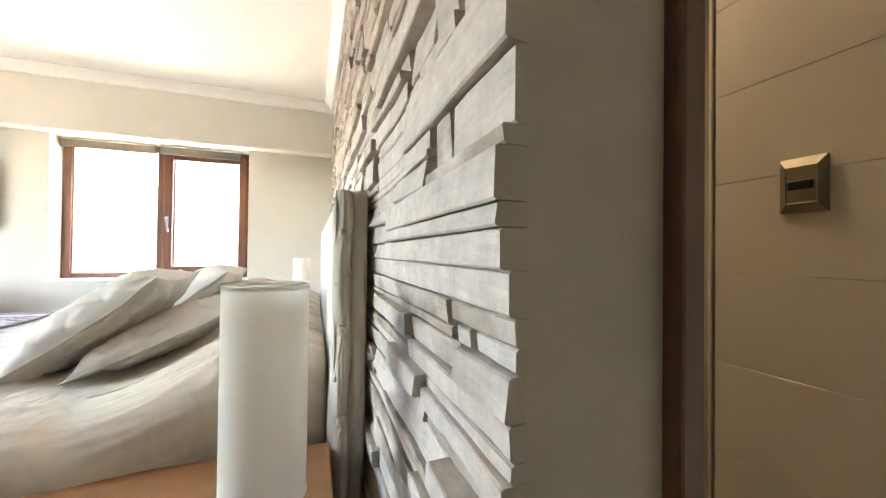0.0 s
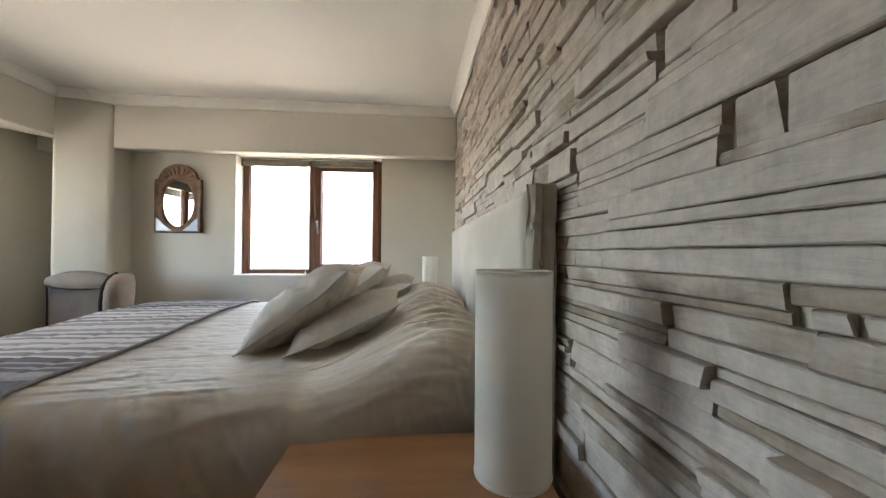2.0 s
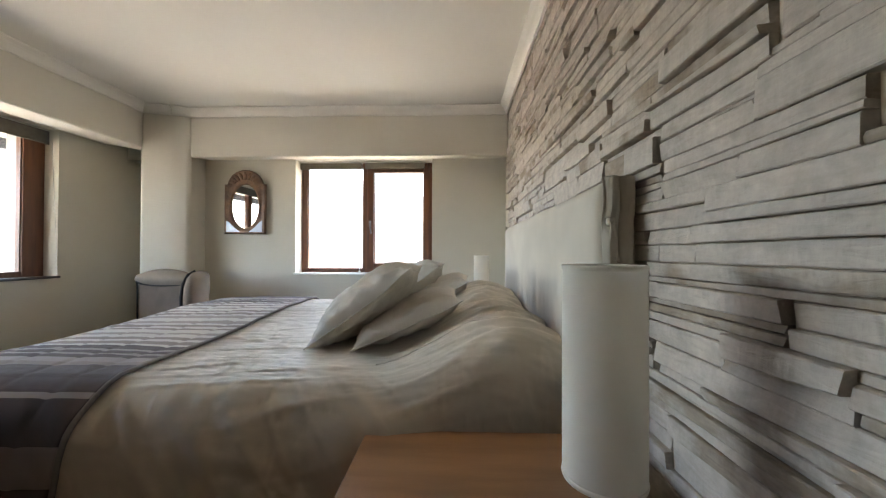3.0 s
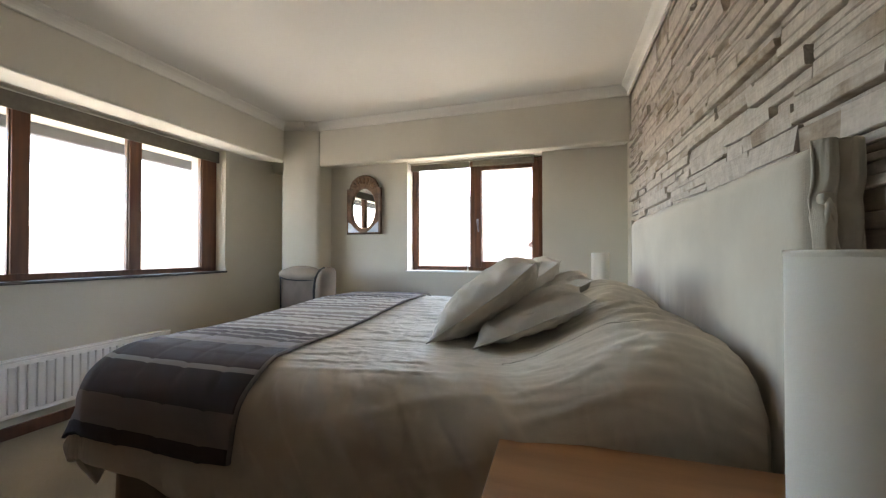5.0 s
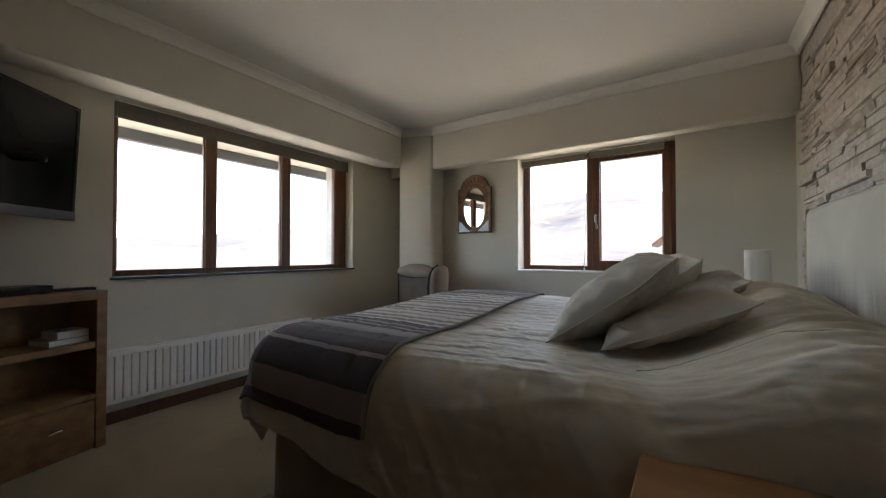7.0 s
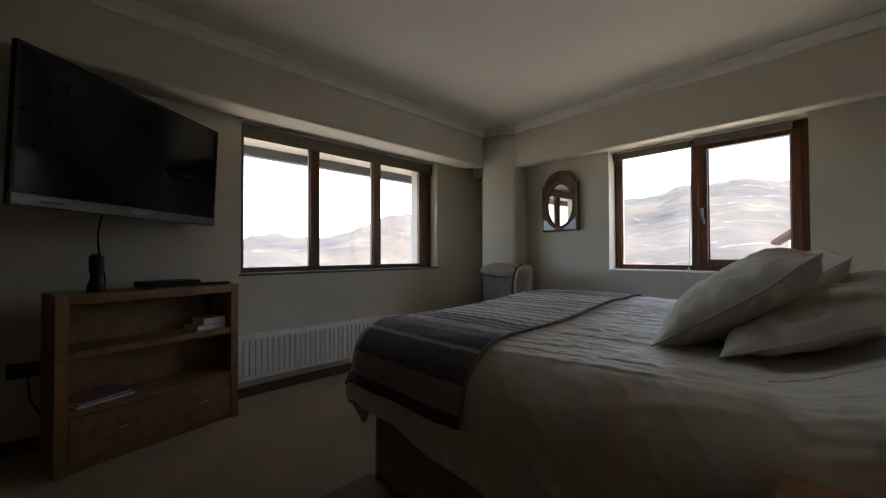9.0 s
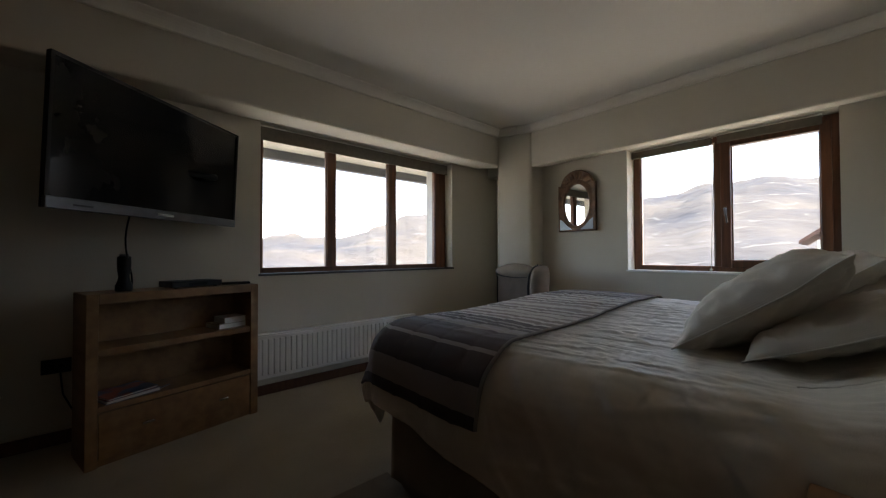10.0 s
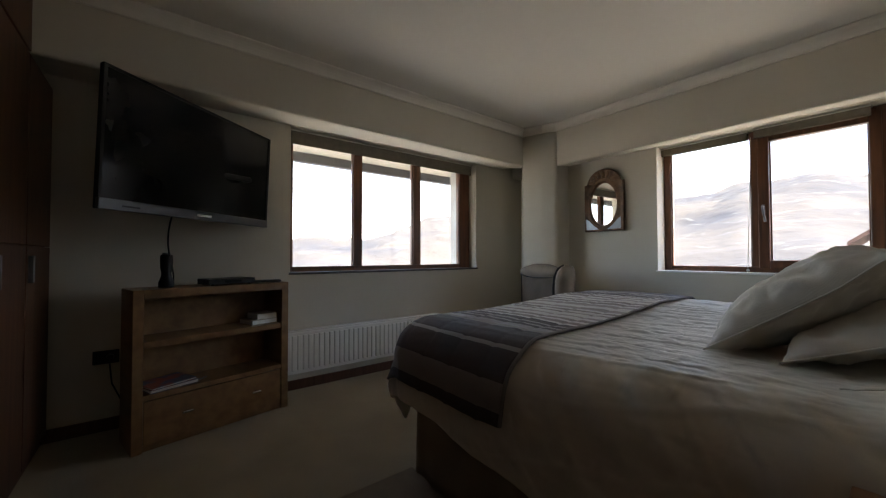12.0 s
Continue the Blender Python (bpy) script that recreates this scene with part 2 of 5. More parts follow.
def whitewash(joined=False):
    """Reclaimed boards: worn chalk-white wash over grey-brown wood, each board its own tone."""
    m = bpy.data.materials.new("whitewashed_board")
    m.use_nodes = True
    n, l = m.node_tree.nodes, m.node_tree.links
    b = n["Principled BSDF"]
    b.inputs["Roughness"].default_value = 0.85
    co, mp, oi = n.new("ShaderNodeTexCoord"), n.new("ShaderNodeMapping"), n.new("ShaderNodeObjectInfo")
    off = n.new("ShaderNodeVectorMath")
    off.operation = "ADD"
    sc = n.new("ShaderNodeMath")
    sc.operation = "MULTIPLY"
    sc.inputs[1].default_value = 37.0
    pick = n.new("ShaderNodeNewGeometry").outputs["Random Per Island"] if joined else oi.outputs["Random"]
    l.new(pick, sc.inputs[0])
    l.new(co.outputs["Object"], off.inputs[0])
    l.new(sc.outputs[0], off.inputs[1])
    mp.inputs["Scale"].default_value = (3, 0.55, 3)
    l.new(off.outputs[0], mp.inputs["Vector"])
    grain, blot = n.new("ShaderNodeTexNoise"), n.new("ShaderNodeTexNoise")
    grain.inputs["Scale"].default_value, grain.inputs["Detail"].default_value, grain.inputs["Distortion"].default_value = 16, 10, 2.2
    blot.inputs["Scale"].default_value, blot.inputs["Detail"].default_value = 7, 5
    l.new(mp.outputs[0], grain.inputs["Vector"])
    l.new(off.outputs[0], blot.inputs["Vector"])
    wood = n.new("ShaderNodeValToRGB")
    wood.color_ramp.elements[0].position, wood.color_ramp.elements[1].position = 0.32, 0.68
    wood.color_ramp.elements[0].color, wood.color_ramp.elements[1].color = (0.36, 0.285, 0.215, 1), (0.26, 0.20, 0.145, 1)
    wash = n.new("ShaderNodeValToRGB")
    wash.color_ramp.elements[0].position, wash.color_ramp.elements[1].position = 0.30, 0.70
    wash.color_ramp.elements[0].color, wash.color_ramp.elements[1].color = (0.54, 0.475, 0.405, 1), (0.47, 0.405, 0.34, 1)
    l.new(grain.outputs["Fac"], wood.inputs["Fac"])
    l.new(grain.outputs["Fac"], wash.inputs["Fac"])
    # how much wash a board keeps: by board, and in blots
    keep = n.new("ShaderNodeMath")
    keep.operation = "MULTIPLY_ADD"
    keep.inputs[1].default_value, keep.inputs[2].default_value = 0.50, 0.08
    l.new(pick, keep.inputs[0])
    both = n.new("ShaderNodeMath")
    both.operation = "ADD"
    l.new(keep.outputs[0], both.inputs[0])
    l.new(blot.outputs["Fac"], both.inputs[1])
    cut = n.new("ShaderNodeMapRange")
    cut.inputs["From Min"].default_value, cut.inputs["From Max"].default_value = 0.54, 0.72
    l.new(both.outputs[0], cut.inputs["Value"])
    mx = n.new("ShaderNodeMix")
    mx.data_type = "RGBA"
    l.new(cut.outputs[0], mx.inputs["Factor"])
    l.new(wood.outputs[0], mx.inputs["A"])
    l.new(wash.outputs[0], mx.inputs["B"])
    # knots
    vo, vm, vr = n.new("ShaderNodeTexVoronoi"), n.new("ShaderNodeMapping"), n.new("ShaderNodeMapRange")
    vm.inputs["Scale"].default_value = (1.0, 3.2, 6.5)
    vo.inputs["Scale"].default_value = 1.0
    vr.inputs["From Min"].default_value, vr.inputs["From Max"].default_value = 0.05, 0.13
    vr.inputs["To Min"].default_value, vr.inputs["To Max"].default_value = 0.38, 1.0
    l.new(off.outputs[0], vm.inputs["Vector"])
    l.new(vm.outputs[0], vo.inputs["Vector"])
    l.new(vo.outputs["Distance"], vr.inputs["Value"])
    kn = n.new("ShaderNodeMix")
    kn.data_type, kn.blend_type = "RGBA", "MULTIPLY"
    kn.inputs["Factor"].default_value = 1.0
    l.new(mx.outputs["Result"], kn.inputs["A"])
    l.new(vr.outputs[0], kn.inputs["B"])
    mo, mm = n.new("ShaderNodeTexNoise"), n.new("ShaderNodeMapRange")
    mo.inputs["Scale"].default_value, mo.inputs["Detail"].default_value, mo.inputs["Roughness"].default_value = 22, 8, 0.65
    mm.inputs["From Min"].default_value, mm.inputs["From Max"].default_value = 0.3, 0.7
    mm.inputs["To Min"].default_value, mm.inputs["To Max"].default_value = 0.78, 1.14
    l.new(off.outputs[0], mo.inputs["Vector"])
    l.new(mo.outputs["Fac"], mm.inputs["Value"])
    mt = n.new("ShaderNodeMix")
    mt.data_type, mt.blend_type = "RGBA", "MULTIPLY"
    mt.inputs["Factor"].default_value = 1.0
    l.new(kn.outputs["Result"], mt.inputs["A"])
    l.new(mm.outputs[0], mt.inputs["B"])
    l.new(mt.outputs["Result"], b.inputs["Base Color"])
    bu = n.new("ShaderNodeBump")
    bu.inputs["Strength"].default_value, bu.inputs["Distance"].default_value = 0.4, 0.006
    l.new(grain.outputs["Fac"], bu.inputs["Height"])
    saw = n.new("ShaderNodeTexNoise")
    saw.inputs["Scale"].default_value, saw.inputs["Detail"].default_value = 40, 5
    mp2 = n.new("ShaderNodeMapping")
    mp2.inputs["Scale"].default_value = (1, 1.6, 0.5)
    l.new(off.outputs[0], mp2.inputs["Vector"])
    l.new(mp2.outputs[0], saw.inputs["Vector"])
    b2 = n.new("ShaderNodeBump")
    b2.inputs["Strength"].default_value, b2.inputs["Distance"].default_value = 0.4, 0.006
    l.new(saw.outputs["Fac"], b2.inputs["Height"])
    l.new(bu.outputs[0], b2.inputs["Normal"])
    marks = n.new("ShaderNodeTexWave")
    marks.bands_direction = "Y"
    marks.inputs["Scale"].default_value, marks.inputs["Distortion"].default_value, marks.inputs["Detail"].default_value = 22, 6.0, 2
    l.new(off.outputs[0], marks.inputs["Vector"])
    b3 = n.new("ShaderNodeBump")
    b3.inputs["Strength"].default_value, b3.inputs["Distance"].default_value = 0.15, 0.002
    l.new(marks.outputs["Fac"], b3.inputs["Height"])
    l.new(b2.outputs[0], b3.inputs["Normal"])
    l.new(b3.outputs[0], b.inputs["Normal"])
    return m


BOARD, BOARD_FAR = whitewash(), whitewash(True)


def blanket_cloth():
    """Woven throw: stripes across the bed's width, from cream on the top to navy and taupe at the hems."""
    m = weave(mat("striped_throw", (0.3, 0.3, 0.3), None, 6, 0.85, bump=0.35, fine=40, sheen=0.1))
    n, l = m.node_tree.nodes, m.node_tree.links
    co = n.new("ShaderNodeUVMap")
    sep = n.new("ShaderNodeSeparateXYZ")
    l.new(co.outputs[0], sep.inputs[0])
    ab = n.new("ShaderNodeMath")
    ab.operation = "ABSOLUTE"
    l.new(sep.outputs[0], ab.inputs[0])
    ra = n.new("ShaderNodeValToRGB")
    ra.color_ramp.interpolation = "CONSTANT"
    navy, plum, taupe, cream, brown = (0.076, 0.053, 0.050, 1), (0.062, 0.039, 0.034, 1), (0.33, 0.275, 0.245, 1), (0.60, 0.54, 0.47, 1), (0.25, 0.20, 0.175, 1)
    band_taupe = (0.29, 0.235, 0.21, 1)
    band, at, stops = random.Random(8), 0.0, []
    while at < 0.58:
        k = len(stops)
        pale = cream if at < 0.40 else taupe
        stops.append((at, pale if k % 2 == 0 else (taupe, brown, brown)[k // 2 % 3] if at < 0.40 else navy))
        at += band.uniform(0.018, 0.045) if k % 2 == 0 else band.uniform(0.022, 0.05)
    stops += [(0.60, brown), (0.63, navy), (0.70, plum), (0.715, navy), (0.755, plum), (0.765, taupe), (0.778, plum), (0.875, band_taupe), (0.955, plum)]
    el = ra.color_ramp.elements
    el[0].position, el[0].color = stops[0]
    el[1].position, el[1].color = stops[-1]
    for p, c in stops[1:-1]:
        e = el.new(p)
        e.color = c
    l.new(ab.outputs[0], ra.inputs["Fac"])
    old = n["Principled BSDF"].inputs["Base Color"].links[0].from_socket
    mx = n.new("ShaderNodeMix")
    mx.data_type, mx.blend_type = "RGBA", "MULTIPLY"
    mx.inputs["Factor"].default_value = 0.0
    l.new(ra.outputs[0], mx.inputs["A"])
    l.new(old, mx.inputs["B"])
    l.new(mx.outputs["Result"], n["Principled BSDF"].inputs["Base Color"])
    return m


THROW = blanket_cloth()


def hillside():
    """Dry high-mountain slopes: ochre and grey scree, the grey blued for haze, with pale tracks and old snow."""
    m = bpy.data.materials.new("dry_mountain")
    m.use_nodes = True
    n, l = m.node_tree.nodes, m.node_tree.links
    b = n["Principled BSDF"]
    b.inputs["Roughness"].default_value = 0.95
    co = n.new("ShaderNodeTexCoord")
    a, c = n.new("ShaderNodeTexNoise"), n.new("ShaderNodeTexNoise")
    a.inputs["Scale"].default_value, a.inputs["Detail"].default_value = 0.006, 8
    c.inputs["Scale"].default_value, c.inputs["Detail"].default_value = 0.03, 7
    mp = n.new("ShaderNodeMapping")
    mp.inputs["Scale"].default_value = (1, 1, 1.8)
    l.new(co.outputs["Object"], mp.inputs["Vector"])
    l.new(mp.outputs[0], a.inputs["Vector"])
    l.new(mp.outputs[0], c.inputs["Vector"])
    ra = n.new("ShaderNodeValToRGB")
    # distance haze is put into the colour as a bluish cast on the grey
    ra.color_ramp.elements[0].position, ra.color_ramp.elements[0].color = 0.36, (0.075, 0.078, 0.088, 1)
    ra.color_ramp.elements[1].position, ra.color_ramp.elements[1].color = 0.64, (0.135, 0.123, 0.11, 1)
    l.new(a.outputs["Fac"], ra.inputs["Fac"])
    # tracks that follow the slope and thin strips of old snow, dulled as by haze
    wv = n.new("ShaderNodeTexWave")
    wv.bands_direction = "Z"
    wv.inputs["Scale"].default_value, wv.inputs["Distortion"].default_value, wv.inputs["Detail"].default_value, wv.inputs["Detail Scale"].default_value = 0.016, 6.0, 5, 1.2
    l.new(co.outputs["Object"], wv.inputs["Vector"])
    rb = n.new("ShaderNodeValToRGB")
    rb.color_ramp.elements[0].position, rb.color_ramp.elements[0].color = 0.93, (0, 0, 0, 1)
    rb.color_ramp.elements[1].position, rb.color_ramp.elements[1].color = 0.985, (1, 1, 1, 1)
    l.new(wv.outputs["Fac"], rb.inputs["Fac"])
    rc = n.new("ShaderNodeValToRGB")
    rc.color_ramp.elements[0].position, rc.color_ramp.elements[0].color = 0.48, (0, 0, 0, 1)
    rc.color_ramp.elements[1].position, rc.color_ramp.elements[1].color = 0.60, (1, 1, 1, 1)
    l.new(c.outputs["Fac"], rc.inputs["Fac"])
    mu = n.new("ShaderNodeMath")
    mu.operation = "MULTIPLY"
    l.new(rb.outputs[0], mu.inputs[0])
    l.new(rc.outputs[0], mu.inputs[1])
    mx = n.new("ShaderNodeMix")
    mx.data_type = "RGBA"
    mx.inputs["B"].default_value = (0.19, 0.187, 0.183, 1)
    l.new(mu.outputs[0], mx.inputs["Factor"])
    l.new(ra.outputs[0], mx.inputs["A"])
    l.new(mx.outputs["Result"], b.inputs["Base Color"])
    bu = n.new("ShaderNodeBump")
    bu.inputs["Strength"].default_value, bu.inputs["Distance"].default_value = 0.7, 12.0
    l.new(c.outputs["Fac"], bu.inputs["Height"])
    l.new(bu.outputs[0], b.inputs["Normal"])
    return m


HILL = hillside()


# ---- mesh helpers ----
def box(bm, x0, x1, y0, y1, z0, z1, bev=0.0, seg=2):
    m = Matrix.LocRotScale(((x0 + x1) / 2, (y0 + y1) / 2, (z0 + z1) / 2), None, (abs(x1 - x0), abs(y1 - y0), abs(z1 - z0)))
    r = bmesh.ops.create_cube(bm, size=1, matrix=m)
    if bev:
        edges = list({e for v in r["verts"] for e in v.link_edges})
        bmesh.ops.bevel(bm, geom=edges, offset=bev, segments=seg, affect="EDGES", profile=0.5)
    return bm


def boxed(*a, **k):
    return box(bmesh.new(), *a, **k)


def cyl(bm, p, r0, r1, h, seg=32, rot=None):
    m = Matrix.Translation(p) @ (rot or Matrix()) @ Matrix.Translation((0, 0, h / 2))
    bmesh.ops.create_cone(bm, cap_ends=True, segments=seg, radius1=r0, radius2=r1, depth=h, matrix=m)
    return bm


def lathe(bm, prof, seg=40):
    """Turns a profile of (radius, height) round the z axis; returns the bmesh."""
    rings = [[bm.verts.new((r * math.cos(2 * math.pi * k / seg), r * math.sin(2 * math.pi * k / seg), z)) for k in range(seg)] for r, z in prof]
    for a, b in zip(rings, rings[1:]):
        for k in range(seg):
            bm.faces.new((a[k], a[(k + 1) % seg], b[(k + 1) % seg], b[k]))
    return bm


def tube(bm, pts, r, seg=8):
    """A round cord along points."""
    rings = []
    for i, p in enumerate(pts):
        p = Vector(p)
        d = (Vector(pts[min(i + 1, len(pts) - 1)]) - Vector(pts[max(i - 1, 0)])).normalized()
        u = d.orthogonal().normalized() if not rings else (prev - d * prev.dot(d)).normalized()
        prev = u
        v = d.cross(u)
        rings.append([bm.verts.new(p + r * (math.cos(2 * math.pi * k / seg) * u + math.sin(2 * math.pi * k / seg) * v)) for k in range(seg)])
    for a, b in zip(rings, rings[1:]):
        for k in range(seg):
            bm.faces.new((a[k], a[(k + 1) % seg], b[(k + 1) % seg], b[k]))
    bm.faces.new(rings[0][::-1])
    bm.faces.new(rings[-1])
    return bm


def mesh_of(name, bm, material, smooth=False):
    me = bpy.data.meshes.new(name)
    bmesh.ops.recalc_face_normals(bm, faces=bm.faces)
    bm.to_mesh(me)
    bm.free()
    me.materials.append(material)
    if smooth:
        me.polygons.foreach_set("use_smooth", [True] * len(me.polygons))
    return me


def part(name, bm, material, parent, label="", smooth=False):
    ob = new(name, mesh_of(name, bm, material, smooth))
    ob.parent = parent
    return tagged(ob, label)


def thing(name, at, label, category, group="", kind="", turn=0.0):
    ob = new(name)
    ob.empty_display_size = 0.1
    ob.matrix_basis = pose(*at, 0, 0, turn)
    return tagged(ob, label, category, group, kind)


def structure(name, bm, material, label, category, smooth=False):
    return tagged(new(name, mesh_of(name, bm, material, smooth)), label, category, "", "structure")


def solidify(ob, t, offset=-1):
    m = ob.modifiers.new("thickness", "SOLIDIFY")
    m.thickness, m.offset = t, offset
    return ob


# ---- shell of the room ----
structure("floor", boxed(-3.97, HALL_E, SOUTH, 3.97, -0.12, 0), CARPET, "fitted short-pile carpet in sandy beige", "floor")
structure("ceiling", boxed(-3.97, HALL_E, SOUTH, 3.97, CEIL, CEIL + 0.15), CEILING, "smooth white painted ceiling", "ceiling")

y0, y1, zs = W_OPEN
bm = bmesh.new()
box(bm, WX - 0.33, WX, SOUTH, 3.95, 0, zs)
box(bm, WX - 0.33, WX, SOUTH, y0, zs, WS)
box(bm, WX - 0.33, WX, y1, 3.95, zs, WS)
box(bm, WX - 0.33, WX, SOUTH, 3.95, WS, CEIL)
structure("wall_west", bm, PLASTER, "cream painted plaster wall with a wide window", "wall")
x0, x1, zn = N_OPEN
bm = bmesh.new()
box(bm, WX, -3.15, NY + 0.155, NY + 0.37, 0, NS)
box(bm, -3.15, x0, NY, NY + 0.37, 0, NS)
box(bm, x1, HALL_E, NY, NY + 0.37, 0, NS)
box(bm, x0, x1, NY, NY + 0.37, 0, zn)
box(bm, WX, HALL_E, NY, NY + 0.37, NS, CEIL)
structure("wall_north", bm, PLASTER, "cream painted plaster wall with a two-part window", "wall")
structure("wall_south", boxed(WX, HALL_E, SOUTH - 0.1, SOUTH, 0, CEIL), PLASTER, "plain cream painted plaster wall", "wall")
structure("wall_hall", boxed(HALL_E, HALL_E + 0.1, SOUTH, NY, 0, CEIL), PLASTER, "plain cream painted plaster wall", "wall")


def beam(x0, x1, y0, y1, low, bev=0.018):
    """A boxed-in beam whose underside rises to the wall: low(x, y) gives its height."""
    bm = boxed(x0, x1, y0, y1, 1.9, CEIL)
    for v in bm.verts:
        if v.co.z < 2.0:
            v.co.z = low(v.co.x, v.co.y)
    bmesh.ops.bevel(bm, geom=bm.edges[:], offset=bev, segments=3, affect="EDGES", profile=0.5)
    return bm


structure("beam_west", beam(WX, WF, SOUTH, NF, lambda x, y: WSF if x > WX + 0.1 else WS), PLASTER, "boxed-in plaster beam over the window", "beam")
structure("beam_north", beam(-2.83, 0.0, NF, NY, lambda x, y: NSF if y < NF + 0.1 else NS), PLASTER, "boxed-in plaster beam over the window", "beam")
bm = bmesh.new()
foot = [bm.verts.new((x, y, 0)) for x, y in ((-3.175, 3.212), (-2.945, 3.280), (-2.825, 3.337), (-2.86, NY + 0.1), (-3.30, NY + 0.1))]
bm.faces.new(foot)
ext = bmesh.ops.extrude_face_region(bm, geom=bm.faces[:])
bmesh.ops.translate(bm, vec=(0, 0, CEIL - 0.003), verts=[v for v in ext["geom"] if isinstance(v, bmesh.types.BMVert)])
bmesh.ops.bevel(bm, geom=[e for e in bm.edges if abs(e.verts[0].co.z - e.verts[1].co.z) > 1 and e.verts[0].co.y < 3.4], offset=0.03, segments=4, affect="EDGES", profile=0.5)
structure("column", bm, PLASTER, "square plastered column in the corner", "column")


def cornice(name, a, b, n):
    """A shallow coved cornice from a to b (plan points), standing out along n."""
    bm = bmesh.new()
    prof = [(0, -0.072), (0.012, -0.074), (0.018, -0.070), (0.018, -0.058), (0.021, -0.048), (0.030, -0.032), (0.043, -0.020), (0.058, -0.012), (0.064, -0.008), (0.064, 0.0), (0, 0)]
    ra, rb = ([bm.verts.new((p[0] + n[0] * d, p[1] + n[1] * d, CEIL + h)) for d, h in prof] for p in (a, b))
    k = len(prof)
    for i in range(k):
        bm.faces.new((ra[i], ra[(i + 1) % k], rb[(i + 1) % k], rb[i]))
    bm.faces.new(ra)
    bm.faces.new(rb[::-1])
    return structure(name, bm, CEILING, "white coved plaster cornice under the ceiling", "cornice")


cornice("cornice_west", (WF, SOUTH), (WF, 3.22), (1, 0))
cornice("cornice_north", (-2.825, NF), (0.0, NF), (0, -1))
cornice("cornice_column", (WF, 3.217), (-2.945, 3.280), (0.28, -0.96))
cornice("cornice_column_side", (-2.945, 3.280), (-2.825, 3.337), (0.43, -0.90))
cornice("cornice_feature", (-0.012, 0.36), (-0.012, NF), (-1, 0))
bm = boxed(WX, WX + 0.015, -0.36, 3.5, 0, 0.075, bev=0.004)
structure("baseboard", bm, DARK_WOOD, "low dark-stained wooden skirting board", "baseboard")

# feature wall core and its plastered end, door post and hall
structure("wall_feature", boxed(0.012, 0.157, 0.357, NY, 0, CEIL), END_PLASTER, "partition wall clad in whitewashed reclaimed boards", "wall")
wall_feature = bpy.data.objects["wall_feature"]
structure("door_1", boxed(0.157, 0.187, 0.338, 0.385, 0, CEIL, bev=0.004), JAMB_WOOD, "reddish-brown wooden door post", "door frame")
TILE_X = 0.545
wall_tiled = structure("wall_tiled", boxed(TILE_X + 0.008, TILE_X + 0.12, SOUTH, 0.575, 0, CEIL), END_PLASTER, "hall wall clad in long beige glazed panels", "wall")
structure("trim_corner", boxed(TILE_X - 0.002, TILE_X + 0.012, 0.5755, 0.583, 0, CEIL, bev=0.002), PLASTER, "slim pale edge trim on the tiled corner", "trim")
structure("wall_closet", boxed(0.157, HALL_E, 1.35, 1.45, 0, CEIL), PLASTER, "pale wall at the end of the passage", "wall")


# ---- windows ----
def window(name, label, at, turn, panes, w, h, sash=-1):
    """A wooden window of the given clear size; panes are (from, to) across the width; the outside is +y."""
    t = thing(name, at, label, "window", "", "structure", turn)
    fr = part("window_frame", box(box(boxed(0, panes[0][0], 0, 0.06, 0, h, bev=0.004), panes[-1][1], w, 0, 0.06, 0, h, bev=0.004),
                                  panes[0][0], panes[-1][1], 0, 0.06, 0, 0.045, bev=0.004), FRAME_WOOD, t, "brown-stained timber frame")
    part("head", boxed(panes[0][0], panes[-1][1], 0, 0.06, h - 0.05, h, bev=0.004), FRAME_WOOD, t)
    for k, (a, b) in enumerate(panes):
        if k:
            part("mullion", boxed(panes[k - 1][1], a, -0.006, 0.06, 0.045, h - 0.05, bev=0.004), FRAME_WOOD, t)
        g0, g1, gz0, gz1 = a, b, 0.045, h - 0.05
        if k == sash:
            s = part("sash", boxed(a - 0.03, a + 0.035, -0.022, 0.04, 0.035, h - 0.04, bev=0.005), FRAME_WOOD, t, "opening casement of brown-stained timber")
            part("stile", boxed(b - 0.035, b + 0.02, -0.022, 0.04, 0.035, h - 0.04, bev=0.005), FRAME_WOOD, s)
            part("rail", boxed(a + 0.035, b - 0.035, -0.022, 0.04, 0.035, 0.095, bev=0.005), FRAME_WOOD, s)
            part("rail", boxed(a + 0.035, b - 0.035, -0.022, 0.04, h - 0.10, h - 0.04, bev=0.005), FRAME_WOOD, s)
            hb = boxed(a - 0.008, a + 0.012, -0.030, -0.022, 0.44, 0.51, bev=0.003)
            tube(hb, [(a + 0.002, -0.028, 0.495), (a + 0.002, -0.058, 0.495), (a + 0.004, -0.062, 0.48), (a + 0.018, -0.060, 0.38)], 0.008)
            part("window_handle", hb, SILVER, s, "slim grey metal lever handle", True)
            g0, g1, gz0, gz1 = a + 0.035, b - 0.035, 0.095, h - 0.10
        p = part("pane", boxed(g0, g1, 0.024, 0.03, gz0, gz1), GLASS, t)
        p.visible_shadow = False
        part("glazing_bead", box(boxed(g0, g0 + 0.008, 0.012, 0.024, gz0, gz1), g1 - 0.008, g1, 0.012, 0.024, gz0, gz1), FRAME_WOOD, t)
    return t


